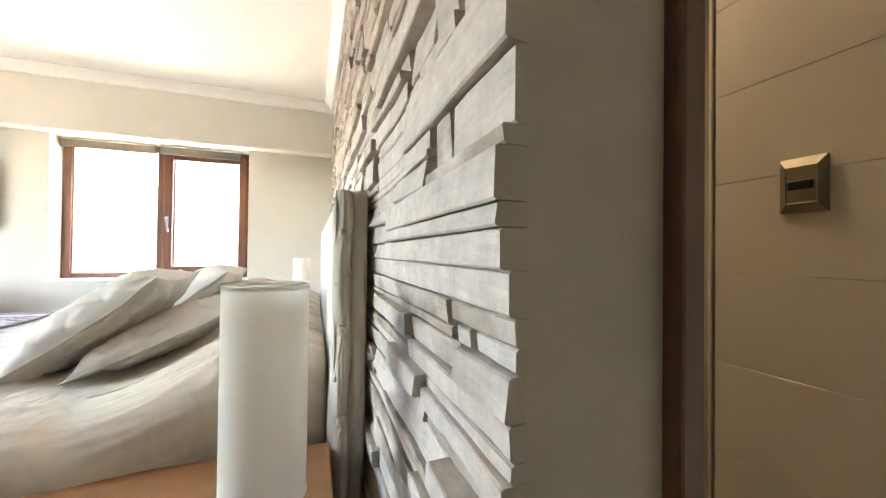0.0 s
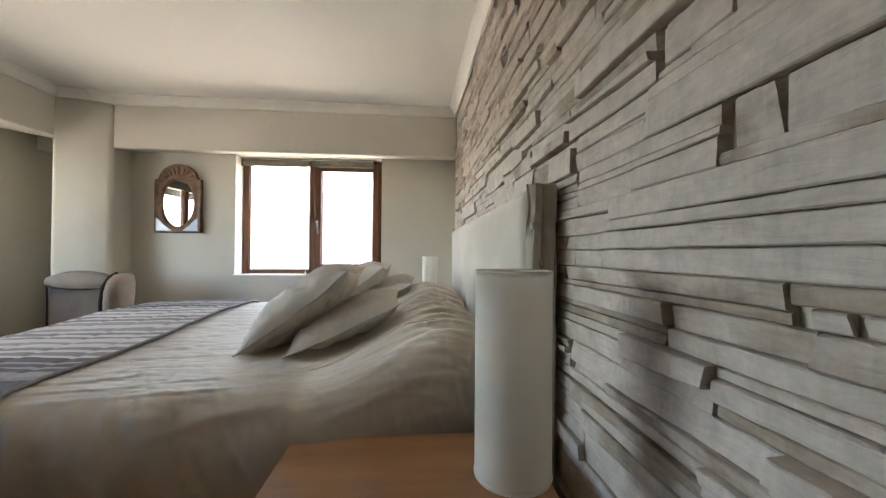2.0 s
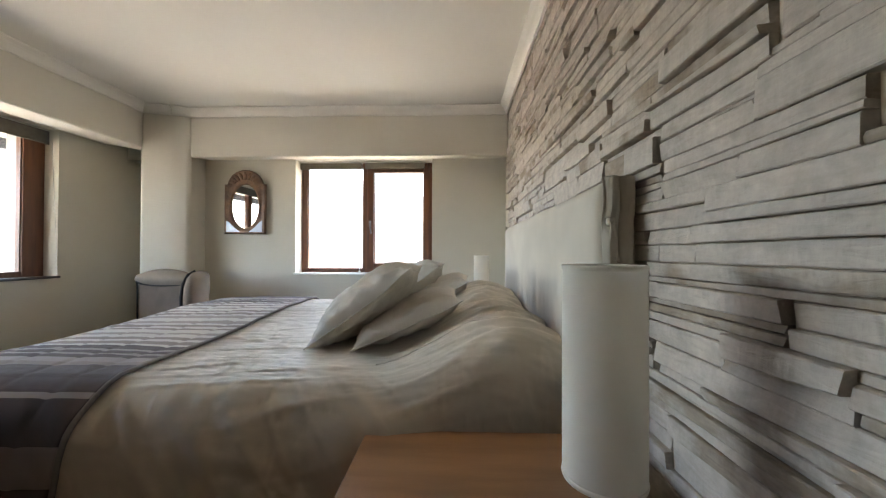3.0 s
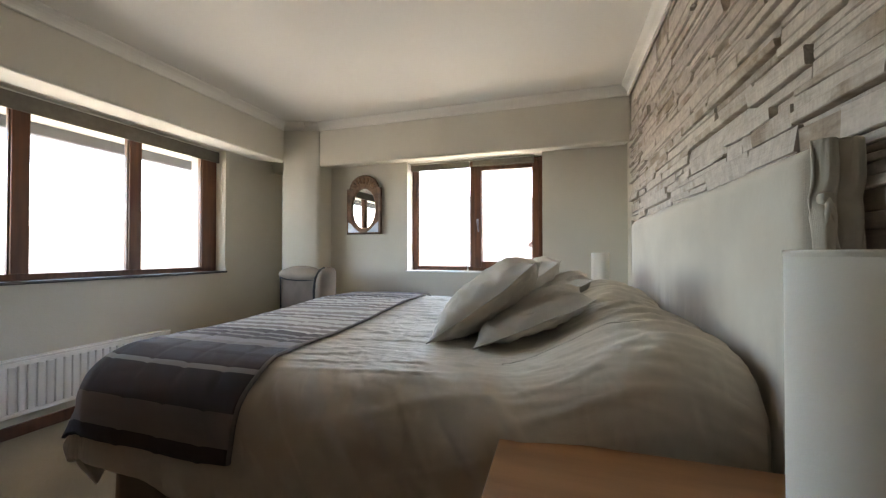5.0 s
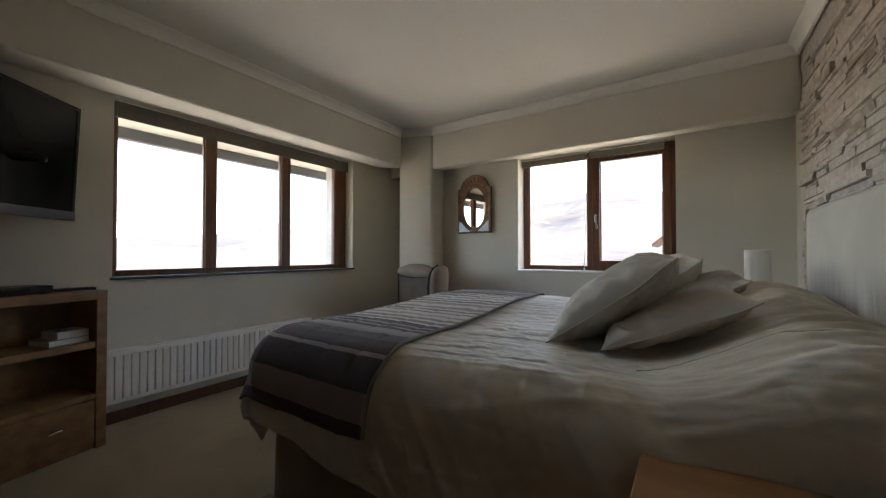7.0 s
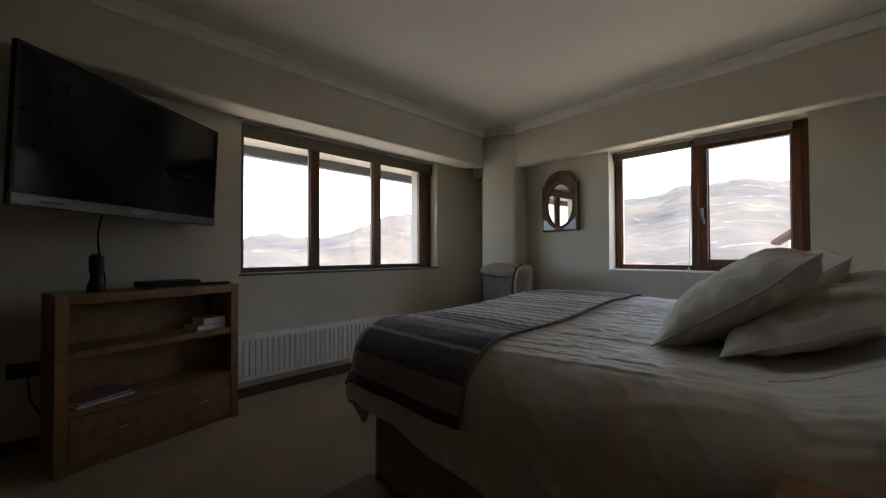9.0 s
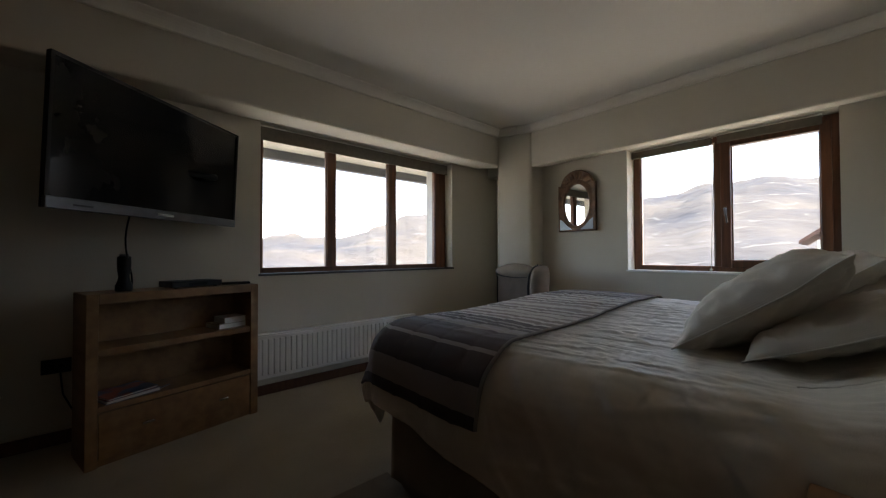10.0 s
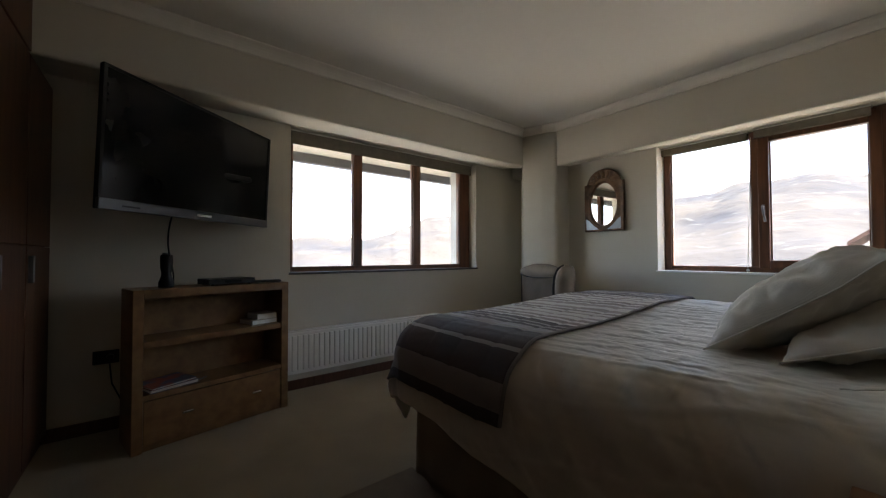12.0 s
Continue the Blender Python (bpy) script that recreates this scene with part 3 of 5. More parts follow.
ww, wh = W_OPEN[1] - W_OPEN[0], WS - W_OPEN[2]
window("window_1", "wide three-pane window in a brown timber frame", (WX - 0.115, W_OPEN[0], W_OPEN[2]), 90,
       [(0.045, 0.581), (0.664, 1.230), (1.317, 1.848)], ww, wh)
nw, nh = N_OPEN[1] - N_OPEN[0], NS - N_OPEN[2]
window("window_2", "two-pane window in a brown timber frame with one casement", (N_OPEN[0], NY + 0.15, N_OPEN[2]), 0,
       [(0.055, 0.612), (0.685, 1.242)], nw, nh, sash=1)
structure("sill_west", boxed(WX - 0.115, WX + 0.016, W_OPEN[0] - 0.012, W_OPEN[1] + 0.012, W_OPEN[2] - 0.014, W_OPEN[2] + 0.004, bev=0.003), SILL, "thin dark stone window sill", "sill")
structure("sill_north", boxed(N_OPEN[0] - 0.01, N_OPEN[1] + 0.01, NY - 0.014, NY + 0.15, N_OPEN[2] - 0.012, N_OPEN[2] + 0.004, bev=0.003), RADIATOR, "thin white painted window sill", "sill")


def roller_blind(at, turn, w, drop, label):
    t = thing("roller_blind", at, label, "blind", "roller blinds", "", turn)
    part("cassette", boxed(0.0, w, -0.055, 0.0, -0.012, 0.0, bev=0.003), CORD, t, "pale slim top rail")
    b = bmesh.new()
    cyl(b, (0.004, -0.03, -0.04), 0.026, 0.026, w - 0.008, 24, Matrix.Rotation(radians(90), 4, "Y"))
    part("roll", b, BLIND, t, "", True)
    part("fabric", boxed(0.004, w - 0.004, -0.0575, -0.054, -drop, -0.013), BLIND, t)
    part("bottom_bar", boxed(0.004, w - 0.004, -0.062, -0.049, -drop - 0.014, -drop, bev=0.004), BLIND, t)
    return t


roller_blind((WX - 0.118, W_OPEN[0] + 0.015, WS - 0.003), 90, ww - 0.03, 0.105, "rolled-up grey-beige roller blind over the wide window")
roller_blind((N_OPEN[0] + 0.004, NY + 0.145, NS - 0.003), 0, 0.605, 0.06, "rolled-up beige roller blind over the fixed pane")
roller_blind((N_OPEN[0] + 0.645, NY + 0.125, NS - 0.003), 0, nw - 0.645 - 0.075, 0.06, "rolled-up beige roller blind over the casement")


def bead_cord(a, b, label):
    t = thing("blind_cord", a, label, "blind cord", "blind cords")
    d = Vector(b) - Vector(a)
    part("cord", tube(bmesh.new(), [d * k / 8 + Vector((0, 0, -0.01 * math.sin(k / 8 * math.pi))) for k in range(9)], 0.0022, 6), CORD, t)
    bm = bmesh.new()
    bmesh.ops.create_uvsphere(bm, u_segments=10, v_segments=8, radius=0.010, matrix=Matrix.Translation(d))
    part("weight", bm, CORD, t, "", True)


bead_cord((N_OPEN[0] + 0.628, NY + 0.085, NS - 0.06), (N_OPEN[0] + 0.612, NY + 0.02, N_OPEN[2] + 0.02), "thin pale blind cord with a small weight")
bead_cord((WX - 0.045, W_OPEN[1] - 0.012, WS - 0.1), (WX + 0.008, W_OPEN[1] - 0.006, W_OPEN[2] + 0.02), "thin pale blind cord with a small weight")

# ---- the bed ----
BY0, BY1, BX1, BTOP = 1.09, 2.86, -2.19, 0.765     # mattress sides, foot end, top
BCY = (BY0 + BY1) / 2


def fold(v, k):
    return noise.noise(Vector(v) * k)


def ridge(v, k):
    return 1 - 2 * abs(noise.noise(Vector(v) * k))


def span(x, a, b):
    t = max(0.0, min(1.0, (x - a) / (b - a)))
    return t * t * (3 - 2 * t)


def bed_top(x, y):
    """Height of the bedding over the mattress: sleeping pillows under the cover raise the head end."""
    s = max(0.0, min(1.0, (x + 0.72) / 0.42))
    s = s * s * (3 - 2 * s)
    head = max(0.0, min(1.0, (x + 0.30) / 0.22))
    side = min(1.0, max(0.0, (y - BY0 - 0.02) / 0.30)) * min(1.0, max(0.0, (BY1 - y - 0.02) / 0.30))
    side = side * side * (3 - 2 * side)
    valley = 1 - 0.35 * math.exp(-((y - BCY) / 0.10) ** 2)
    return BTOP - 0.038 * (1 - span(y, 1.5, 2.5)) + (0.150 * s - 0.085 * head * head) * (0.35 + 0.65 * side) * valley + 0.010 * fold((x, y, 3), 2.2)


def drape(a, b, lift=0.0, r=0.17, flare=0.10, wave=1.0):
    """Where cloth point (a across the bed from its middle, b from the head towards the foot) comes to lie."""
    hw, ln = (BY1 - BY0) / 2 - r + 0.04, -BX1 - r + 0.04
    t = max(0.0, min(1.0, (0.75 - b) / 0.6))
    tuck = 0.13 * t * t * (3 - 2 * t)
    fa, fb = max(-hw + tuck, min(hw - tuck, a)), min(ln, b)
    oa, ob = a - fa, b - fb
    far = max(abs(oa), ob)
    o = math.hypot(oa, ob)
    x, y = -fb, BCY + fa
    z = bed_top(x, y) + lift
    if o > 1e-6:
        da, db = oa / o, ob / o
        o = far + 0.40 * (o - far)
        arc = r * math.pi / 2
        if o < arc:
            h, d = (r + lift) * math.sin(o / r), (r + lift) * (1 - math.cos(o / r))
        else:
            e = o - arc
            out = min(e, 0.16)
            h = r + lift + (flare + 0.28 * db * db) * out - 0.55 * (e - out) * db * db
            d = r + lift + out * (0.985 - 0.10 * db * db) + (e - out) * 0.85
            along = b if abs(oa) > ob else a
            h += wave * min(1.0, e / 0.12) * (0.007 * math.sin(along * 13 + 2 * fold((along, 0, 1), 1.7)) + 0.02 * fold((along * 2, d * 2, 5), 1.5))
        x, y, z = x - db * h, y + da * h, z - d
    return Vector((x, y, z))


def crease(v, k, w=0.10):
    return math.exp(-(noise.noise(Vector(v) * k) / w) ** 2)


def wrinkles(p, a, b):
    """Creases of slept-in linen: short ridges over the top, slanting pulls down the sides, gathers at the head."""
    k = 0.005 * fold((a * 2.2 + b, b * 1.6, 0.3), 2.0)
    k += 0.0050 * crease((a * 6 + 0.9 * b, b * 1.0 - 0.5 * a, 4.1), 1.8, 0.08) + 0.0022 * crease((a * 12 - 1.5 * b, b * 1.7, 6.1), 1.8, 0.14) + 0.0018 * crease((a * 21 + 3 * b, b * 2.6, 2.7), 1.6, 0.18) * (0.6 + fold((a, b, 9), 2)) + 0.0022 * crease((a * 3, b * 6, 1.1), 2.2)
    side = span(abs(a), 0.45, 0.70)
    k *= 1 - 0.6 * span(abs(a), 0.60, 0.95)
    diag = (0.005 * crease((b * 3.0 + abs(a) * 2.6, a * 0.9 + 0.7 * b, 8), 1.9, 0.20) + 0.004 * crease((b * 6 + abs(a) * 4.5, a * 1.6 + 1.1 * b, 5), 1.7, 0.20) + 0.003 * crease((b * 4 + abs(a) * 3, a * 0.8 + 0.6 * b, 3), 2.0, 0.12)) * side * span(b, 0.45, 0.75) * (1 - 0.4 * span(b, 1.3, 1.7))
    head = 0.013 * crease((a * 6 + 1.5 * b, b * 2, 2), 1.6, 0.15) * span(-b, -0.55, -0.25) * span(a, -0.75, -0.5)
    out = (-1 if a < 0 else 1) * side
    return p + Vector((0.3 * k, 0.8 * out * (k + diag), k + diag * (1 - 0.5 * side) + head))


def cloth(name, rows, cols, place, parent, material, thickness, label=""):
    bm = bmesh.new()
    uv = bm.loops.layers.uv.new("UVMap")
    g = [[None] * (cols + 1) for _ in range(rows + 1)]
    tex = {}
    for i in range(rows + 1):
        for j in range(cols + 1):
            p, u = place(i / rows, j / cols)
            g[i][j] = bm.verts.new(p)
            tex[g[i][j]] = u
    for i in range(rows):
        for j in range(cols):
            f = bm.faces.new((g[i][j], g[i + 1][j], g[i + 1][j + 1], g[i][j + 1]))
            for lp in f.loops:
                lp[uv].uv = tex[lp.vert]
    ob = part(name, bm, material, parent, label, True)
    solidify(ob, thickness, 0)
    return ob


bed = thing("double_bed", (0, 0, 0), "made-up double bed with a crumpled natural linen duvet", "bed")
HANG = 0.435


def hang(b):
    """How far the duvet reaches over the sides: lower towards the head."""
    return HANG + 0.10 * (1 - span(b, 1.2, 2.0))


def duvet_at(u, v):
    b = 0.115 + v * (-BX1 + 0.01 + HANG - 0.115)
    a = (u * 2 - 1) * ((BY1 - BY0) / 2 - 0.13 + hang(b))
    p = wrinkles(drape(a, b), a, b)
    return p, (a, b)


duvet = cloth("duvet", 360, 360, duvet_at, bed, LINEN, 0.016, "natural linen duvet, crumpled, hanging over the sides")


def seam_at(k):
    b = 0.22 + k / 60 * 0.50
    a = -0.55 - 2.2 * max(0.0, b - 0.55) ** 2 + 0.006 * fold((b, 0, 0), 5)
    return wrinkles(drape(a, b, 0.009), a, b)


part("seam", tube(bmesh.new(), [seam_at(k) for k in range(61)], 0.0022, 6), LINEN, duvet, "stitched seam along the duvet's shoulder", True)
# head end of the cover, turned down in front of the headboard
part("mattress", boxed(BX1 + 0.10, -0.112, BY0 + 0.06, BY1 - 0.06, 0.36, 0.60, bev=0.04, seg=4), PILLOW_LINEN, bed)
part("base", boxed(BX1 + 0.12, -0.115, BY0 + 0.08, BY1 - 0.08, 0.05, 0.355, bev=0.01), SKIRT, bed)


def headfall_at(u, v):
    a = (u * 2 - 1) * ((BY1 - BY0) / 2 - 0.13 + hang(0.115))
    p = wrinkles(drape(a, 0.115), a, 0.115)
    return p + Vector((0.012 * math.sin(v * 1.5) - 0.012 * v, 0, -min(0.25, p.z - 0.35) * v)), (a, v * 0.2)


cloth("turned_down_edge", 110, 8, headfall_at, duvet, LINEN, 0.012)


def skirt_panel(p0, p1, n, pleats):
    def at(u, v):
        q = Vector(p0).lerp(Vector(p1), u)
        w = 0.007 * math.sin(u * pleats * 2 * math.pi) * (0.25 + v) + 0.010 * v
        return Vector((q.x + n[0] * w, q.y + n[1] * w, 0.43 - 0.425 * v)), (u * 2, v)
    cloth("skirt", 90, 8, at, bed, SKIRT, 0.004, "gathered brown bed skirt")


skirt_panel((-0.14, BY0 + 0.05, 0), (BX1 + 0.10, BY0 + 0.05, 0), (0, -1), 9)
skirt_panel((BX1 + 0.10, BY0 + 0.05, 0), (BX1 + 0.10, BY1 - 0.05, 0), (-1, 0), 9)
skirt_panel((BX1 + 0.10, BY1 - 0.05, 0), (-0.14, BY1 - 0.05, 0), (0, 1), 9)

# throw over the foot end
throw = thing("throw_blanket", (0, 0, 0), "striped navy, taupe and cream throw across the bed's foot", "blanket")
T_A = (BY1 - BY0) / 2 - 0.13 + 0.345


def throw_at(u, v):
    a = (u * 2 - 1) * T_A
    edge = 1.465 - 0.035 * math.exp(-((-a - 0.86) / 0.2) ** 2) + 0.012 * fold((a, 1, 1), 2)
    b = edge + v * (-BX1 - 0.13 + 0.33 - edge)
    p = drape(a, b, 0.019)
    p = p.lerp(wrinkles(p, a, b), 0.6)
    q = 0.004 * math.exp(-((((b - 1.3) % 0.17) - 0.085) / 0.012) ** 2)
    return p - Vector((0, 0, q)), (a / T_A, b)


cloth("throw", 230, 90, throw_at, throw, THROW, 0.012)


def hem_at(u):
    p, _ = throw_at(u, 0.0)
    return p + Vector((0.004, 0, 0.003))


part("hem", tube(bmesh.new(), [hem_at(k / 100) for k in range(101)], 0.007, 8), mat("throw_hem", (0.24, 0.205, 0.185), None, 8, 0.95, bump=0.3), throw, "rolled taupe hem", True)

# headboard in a tied canvas cover
hb = thing("headboard", (0, 0, 0), "tall headboard in a pale canvas slipcover tied at the sides", "headboard")
HB0, HB1, HBT = 1.075, 2.80, 1.305


def slip_at(u, v):
    y = HB0 + u * (HB1 - HB0)
    z = 0.30 + v * (HBT - 0.30)
    rnd = 0.05
    x = -0.098
    t = max(0.0, z - (HBT - rnd)) / rnd
    x += 0.05 * (1 - math.sqrt(max(0.0, 1 - t * t)))
    e = min(u, 1 - u) * (HB1 - HB0)
    if e < 0.03:
        x += 0.03 * (1 - math.sqrt(max(0.0, 1 - (1 - e / 0.03) ** 2)))
    w = max(0.0, 1 - (z - 0.55) / 0.5)
    x += 0.009 * w * ridge((y * 6, z * 0.6, 2), 2.2) - 0.010 * min(1.0, w) * crease((y * 9, z * 0.8, 5), 2.0, 0.10) + 0.003 * fold((y, z * 0.5, 9), 5)
    return Vector((x, y, z)), (y, z)


cloth("slipcover_front", 120, 50, slip_at, hb, HEADCLOTH, 0.004, "pale canvas front, softly creased")
part("board", boxed(-0.090, -0.022, HB0 + 0.012, HB1 - 0.012, 0.02, HBT - 0.018, bev=0.012, seg=3), HEADCLOTH, hb)


def side_flap(y, s):
    def at(u, v):
        z = 0.25 + v * (HBT - 0.005 - 0.25)
        lobe = abs(math.sin(2 * math.pi * (u + 0.05 * math.sin(z * 19)))) ** 0.7
        bulge = 0.003 + 0.026 * lobe * (1 - 0.4 * u) + 0.004 * fold((u * 3, z, 3), 6)
        pinch = sum(math.exp(-((z - c) / 0.02) ** 2) for c in (1.19, 0.95, 0.72))
        return Vector((-0.096 + u * 0.078, y + s * (bulge * (1 - 0.75 * pinch)), z)), (u * 0.1, z)
    cloth("side_flap", 36, 110, at, hb, HEADCLOTH, 0.004, "gathered canvas side flap")
    for c in (1.19, 0.95, 0.72):
        knot = boxed(-0.088, -0.066, y + s * 0.004, y + s * 0.024, c - 0.011, c + 0.011, bev=0.006, seg=2)
        part("tie_knot", knot, HEADCLOTH, hb, "", True)
        for q, ln in ((-0.008, 0.13), (0.008, 0.10)):
            pts = [(-0.077 + q * k / 3, y + s * (0.020 + 0.006 * math.sin(k)), c - ln * k / 6) for k in range(7)]
            part("tie", tube(bmesh.new(), pts, 0.0045, 6), HEADCLOTH, hb, "", True)


side_flap(HB0, -1)
side_flap(HB1, 1)


# pillows
def pillow(at, m, w, h, t, label, seed):
    """A soft cushion: w along its local x, h along y, thickness t, with a corded seam."""
    p = thing("pillow", (0, 0, 0), label, "pillow", "pillows on the bed")
    p.matrix_basis = Matrix.Translation(at) @ m
    n = 52

    def outline(u, v):
        pin = 0.085
        return (w / 2 * u * (1 - pin * (1 - u * u) * 0 - pin * (1 - abs(v) ** 2.2) * abs(u) ** 3), h / 2 * v * (1 - pin * (1 - abs(u) ** 2.2) * abs(v) ** 3))

    def sag(u, v):
        return -0.008 * (1 - u * u) * abs(v) ** 3 - 0.012 * (1 - v * v) * abs(u) ** 3 + 0.006 * fold((u * 1.5, v * 1.5, seed), 1.6)

    bm = bmesh.new()
    uv = bm.loops.layers.uv.new("UVMap")
    for side in (1, -1):
        g = []
        for i in range(n + 1):
            row = []
            for j in range(n + 1):
                u, v = math.sin((i / n * 2 - 1) * math.pi / 2), math.sin((j / n * 2 - 1) * math.pi / 2)
                x, y = outline(u, v)
                k = max(0.0, 1 - abs(u) ** 2.3) ** 0.56 * max(0.0, 1 - abs(v) ** 2.1) ** 0.60
                z = side * t / 2 * k + sag(u, v)
                rim = (1 - k) * k * 4
                z += (0.008 * fold((x * 2, y * 2, seed), 4) + 0.010 * ridge((x * 3 + y, y * 5, seed), 3) * (0.35 + rim) + 0.006 * crease((x * 4 + 2 * y, y * 3 - x, seed), 4, 0.12) + 0.011 * rim * fold(((x if abs(v) > abs(u) else y) * 9, seed, 1), 3)) * (k > 0.01) * min(1, k * 4)
                row.append(bm.verts.new((x, y, z)))
            g.append(row)
        for i in range(n):
            for j in range(n):
                q = (g[i][j], g[i + 1][j], g[i + 1][j + 1], g[i][j + 1])
                f = bm.faces.new(q if side > 0 else q[::-1])
                for lp in f.loops:
                    lp[uv].uv = (lp.vert.co.x, lp.vert.co.y)
    bmesh.ops.remove_doubles(bm, verts=bm.verts, dist=0.0004)
    part("cover", bm, PILLOW_LINEN, p, "", True)
    pts = []
    for a, b in (((-1, -1), (1, -1)), ((1, -1), (1, 1)), ((1, 1), (-1, 1)), ((-1, 1), (-1, -1))):
        for k in range(20):
            s = math.sin((k / 20 - 0.5) * math.pi) * 0.5 + 0.5
            u, v = a[0] + (b[0] - a[0]) * s, a[1] + (b[1] - a[1]) * s
            x, y = outline(u, v)
            pts.append((x * 1.005, y * 1.005, sag(u, v)))
    pts.append(pts[0])
    part("piping", tube(bmesh.new(), pts, 0.0028, 6), PIPING, p, "pale corded edge", True)
    return p


def lean(tip, angle, w, h, t, label, seed, yaw=0):
    """A pillow whose lower near corner is at tip, leaning towards the headboard by angle."""
    m = Matrix.Rotation(radians(yaw), 4, "Z") @ Matrix.Rotation(radians(-angle), 4, "Y")
    return pillow(Vector(tip) + m @ Vector((w / 2, h / 2, 0)), m, w, h, t, label, seed)


lean((-0.84, 1.49, 0.75), 24, 0.45, 0.52, 0.145, "flatter linen pillow lying under a leaning one", 1.3, 3)
lean((-1.03, 1.53, 0.745), 37, 0.51, 0.47, 0.20, "plump pale linen pillow leaning on another", 2.1, 0)
lean((-0.80, 2.15, 0.755), 26, 0.46, 0.56, 0.17, "flatter linen pillow lying under a leaning one", 3.7, -2)
lean((-0.955, 2.17, 0.755), 35, 0.50, 0.50, 0.21, "plump pale linen pillow leaning on another", 4.9, -2)


# ---- bedside tables and lamps ----
def nightstand(at, group):
    t = thing("nightstand", at, "warm orange-brown wooden bedside table with one drawer", "nightstand", group)
    part("tabletop", boxed(-0.29, 0.29, -0.275, 0.275, 0.63, 0.655, bev=0.003), TABLE_WOOD, t)
    part("back_panel", boxed(0.255, 0.275, -0.255, 0.255, 0.02, 0.63), TABLE_WOOD, t)
    for s in (-1, 1):
        part("side_panel", boxed(-0.275, 0.255, s * 0.262 - 0.010, s * 0.262 + 0.010, 0.0, 0.63, bev=0.002), TABLE_WOOD, t)
    d = part("drawer", boxed(-0.272, -0.252, -0.25, 0.25, 0.44, 0.625, bev=0.002), TABLE_WOOD, t)
    part("knob", cyl(bmesh.new(), (-0.272, 0, 0.53), 0.010, 0.014, 0.022, 16, Matrix.Rotation(radians(-90), 4, "Y")), SILVER, d)
    part("shelf", boxed(-0.26, 0.255, -0.252, 0.252, 0.10, 0.12), TABLE_WOOD, t)
    return t


ns = nightstand((-0.393, 0.822, 0), "bedside tables")
copy_thing(ns, pose(-0.393, 3.19, 0))


def table_lamp(at):
    t = thing("table_lamp", at, "table lamp with a tall white cylinder shade on chrome", "lamp", "bedside lamps")
    part("base", lathe(bmesh.new(), [(0.0, 0.0), (0.052, 0.0), (0.054, 0.004), (0.052, 0.009), (0.012, 0.014), (0.0, 0.014)]), CHROME, t, "round chrome foot", True)
    part("stem", cyl(bmesh.new(), (0, 0, 0.012), 0.008, 0.008, 0.16, 16), CHROME, t, "", True)
    part("bulb", lathe(bmesh.new(), [(0.0, 0.16), (0.012, 0.165), (0.014, 0.19), (0.024, 0.22), (0.026, 0.24), (0.018, 0.262), (0.0, 0.27)], 20), PAPER, t, "unlit opal bulb", True)
    s = part("shade", lathe(bmesh.new(), [(0.0640, 0.098 + 0.0169 * k) for k in range(21)], 64), SHADE, t, "white fabric cylinder shade", True)
    for z in (0.100, 0.434):
        part("rim", lathe(bmesh.new(), [(0.0645, z - 0.004), (0.0655, z), (0.0645, z + 0.004), (0.0625, z + 0.003), (0.0625, z - 0.003), (0.0645, z - 0.004)], 64), SHADE, s, "", True)
    for k in range(3):
        a = k * 2 * math.pi / 3
        part("spider", tube(bmesh.new(), [(0, 0, 0.15), (0.0625 * math.cos(a), 0.0625 * math.sin(a), 0.15)], 0.0015, 6), CHROME, s)
    return t


tl = table_lamp((-0.2175, 0.755, 0.655))
copy_thing(tl, pose(-0.237, 3.235, 0.655))

# ---- corner chair ----
chair = thing("armchair", (-2.825, 2.92, 0.0), "low upholstered armchair in grey-beige linen with dark piping", "armchair", turn=-6)


def cushion(name, x0, x1, y0, y1, z0, z1, r, parent, label=""):
    bm = boxed(x0, x1, y0, y1, z0, z1, bev=r, seg=5)
    for v in bm.verts:
        v.co += Vector((fold(v.co, 6), fold(v.co + Vector((3, 0, 0)), 6), fold(v.co + Vector((0, 5, 0)), 6))) * 0.008
    return part(name, bm, CHAIR_CLOTH, parent, label, True)


cushion("seat", -0.27, 0.27, -0.27, 0.25, 0.24, 0.46, 0.05, chair)
back = bmesh.new()
for i in range(25):
    a = i / 24
    x = -0.33 + 0.52 * a
    lean_y = 0.02 * math.cos(a * math.pi)
    crown = math.sin(a * math.pi) ** 0.5
    hump, lip = 0.915 + 0.055 * crown + 0.006 * fold((a * 3, 1, 1), 2), 0.868 - 0.028 * crown
    fwd = 0.025 * crown
    for (yy, zz) in ((0.19, 0.40), (0.185, 0.62), (0.19, lip - 0.012), (0.155 - fwd, lip + 0.012), (0.16 - fwd, hump - 0.02), (0.22, hump), (0.265, hump - 0.015), (0.285, hump - 0.06), (0.28, 0.62), (0.27, 0.40)):
        back.verts.new((x, yy + lean_y, zz))
back.verts.ensure_lookup_table()
for i in range(24):
    for j in range(10):
        q = [i * 10 + j, i * 10 + (j + 1) % 10, (i + 1) * 10 + (j + 1) % 10, (i + 1) * 10 + j]
        back.faces.new([back.verts[k] for k in q])
back.faces.new([back.verts[k] for k in range(10)])
back.faces.new([back.verts[240 + k] for k in range(10)][::-1])
backrest = part("backrest", back, CHAIR_CLOTH, chair, "padded back with a rolled top", True)
pipe = [(-0.322, 0.205, 0.42), (-0.326, 0.20, 0.60), (-0.322, 0.195, 0.80), (-0.315, 0.185, 0.852)] + [(-0.31 + 0.48 * k / 8, 0.172 - 0.02 * math.sin(k / 8 * math.pi), 0.862 - 0.028 * math.sin(k / 8 * math.pi) ** 0.5) for k in range(9)]
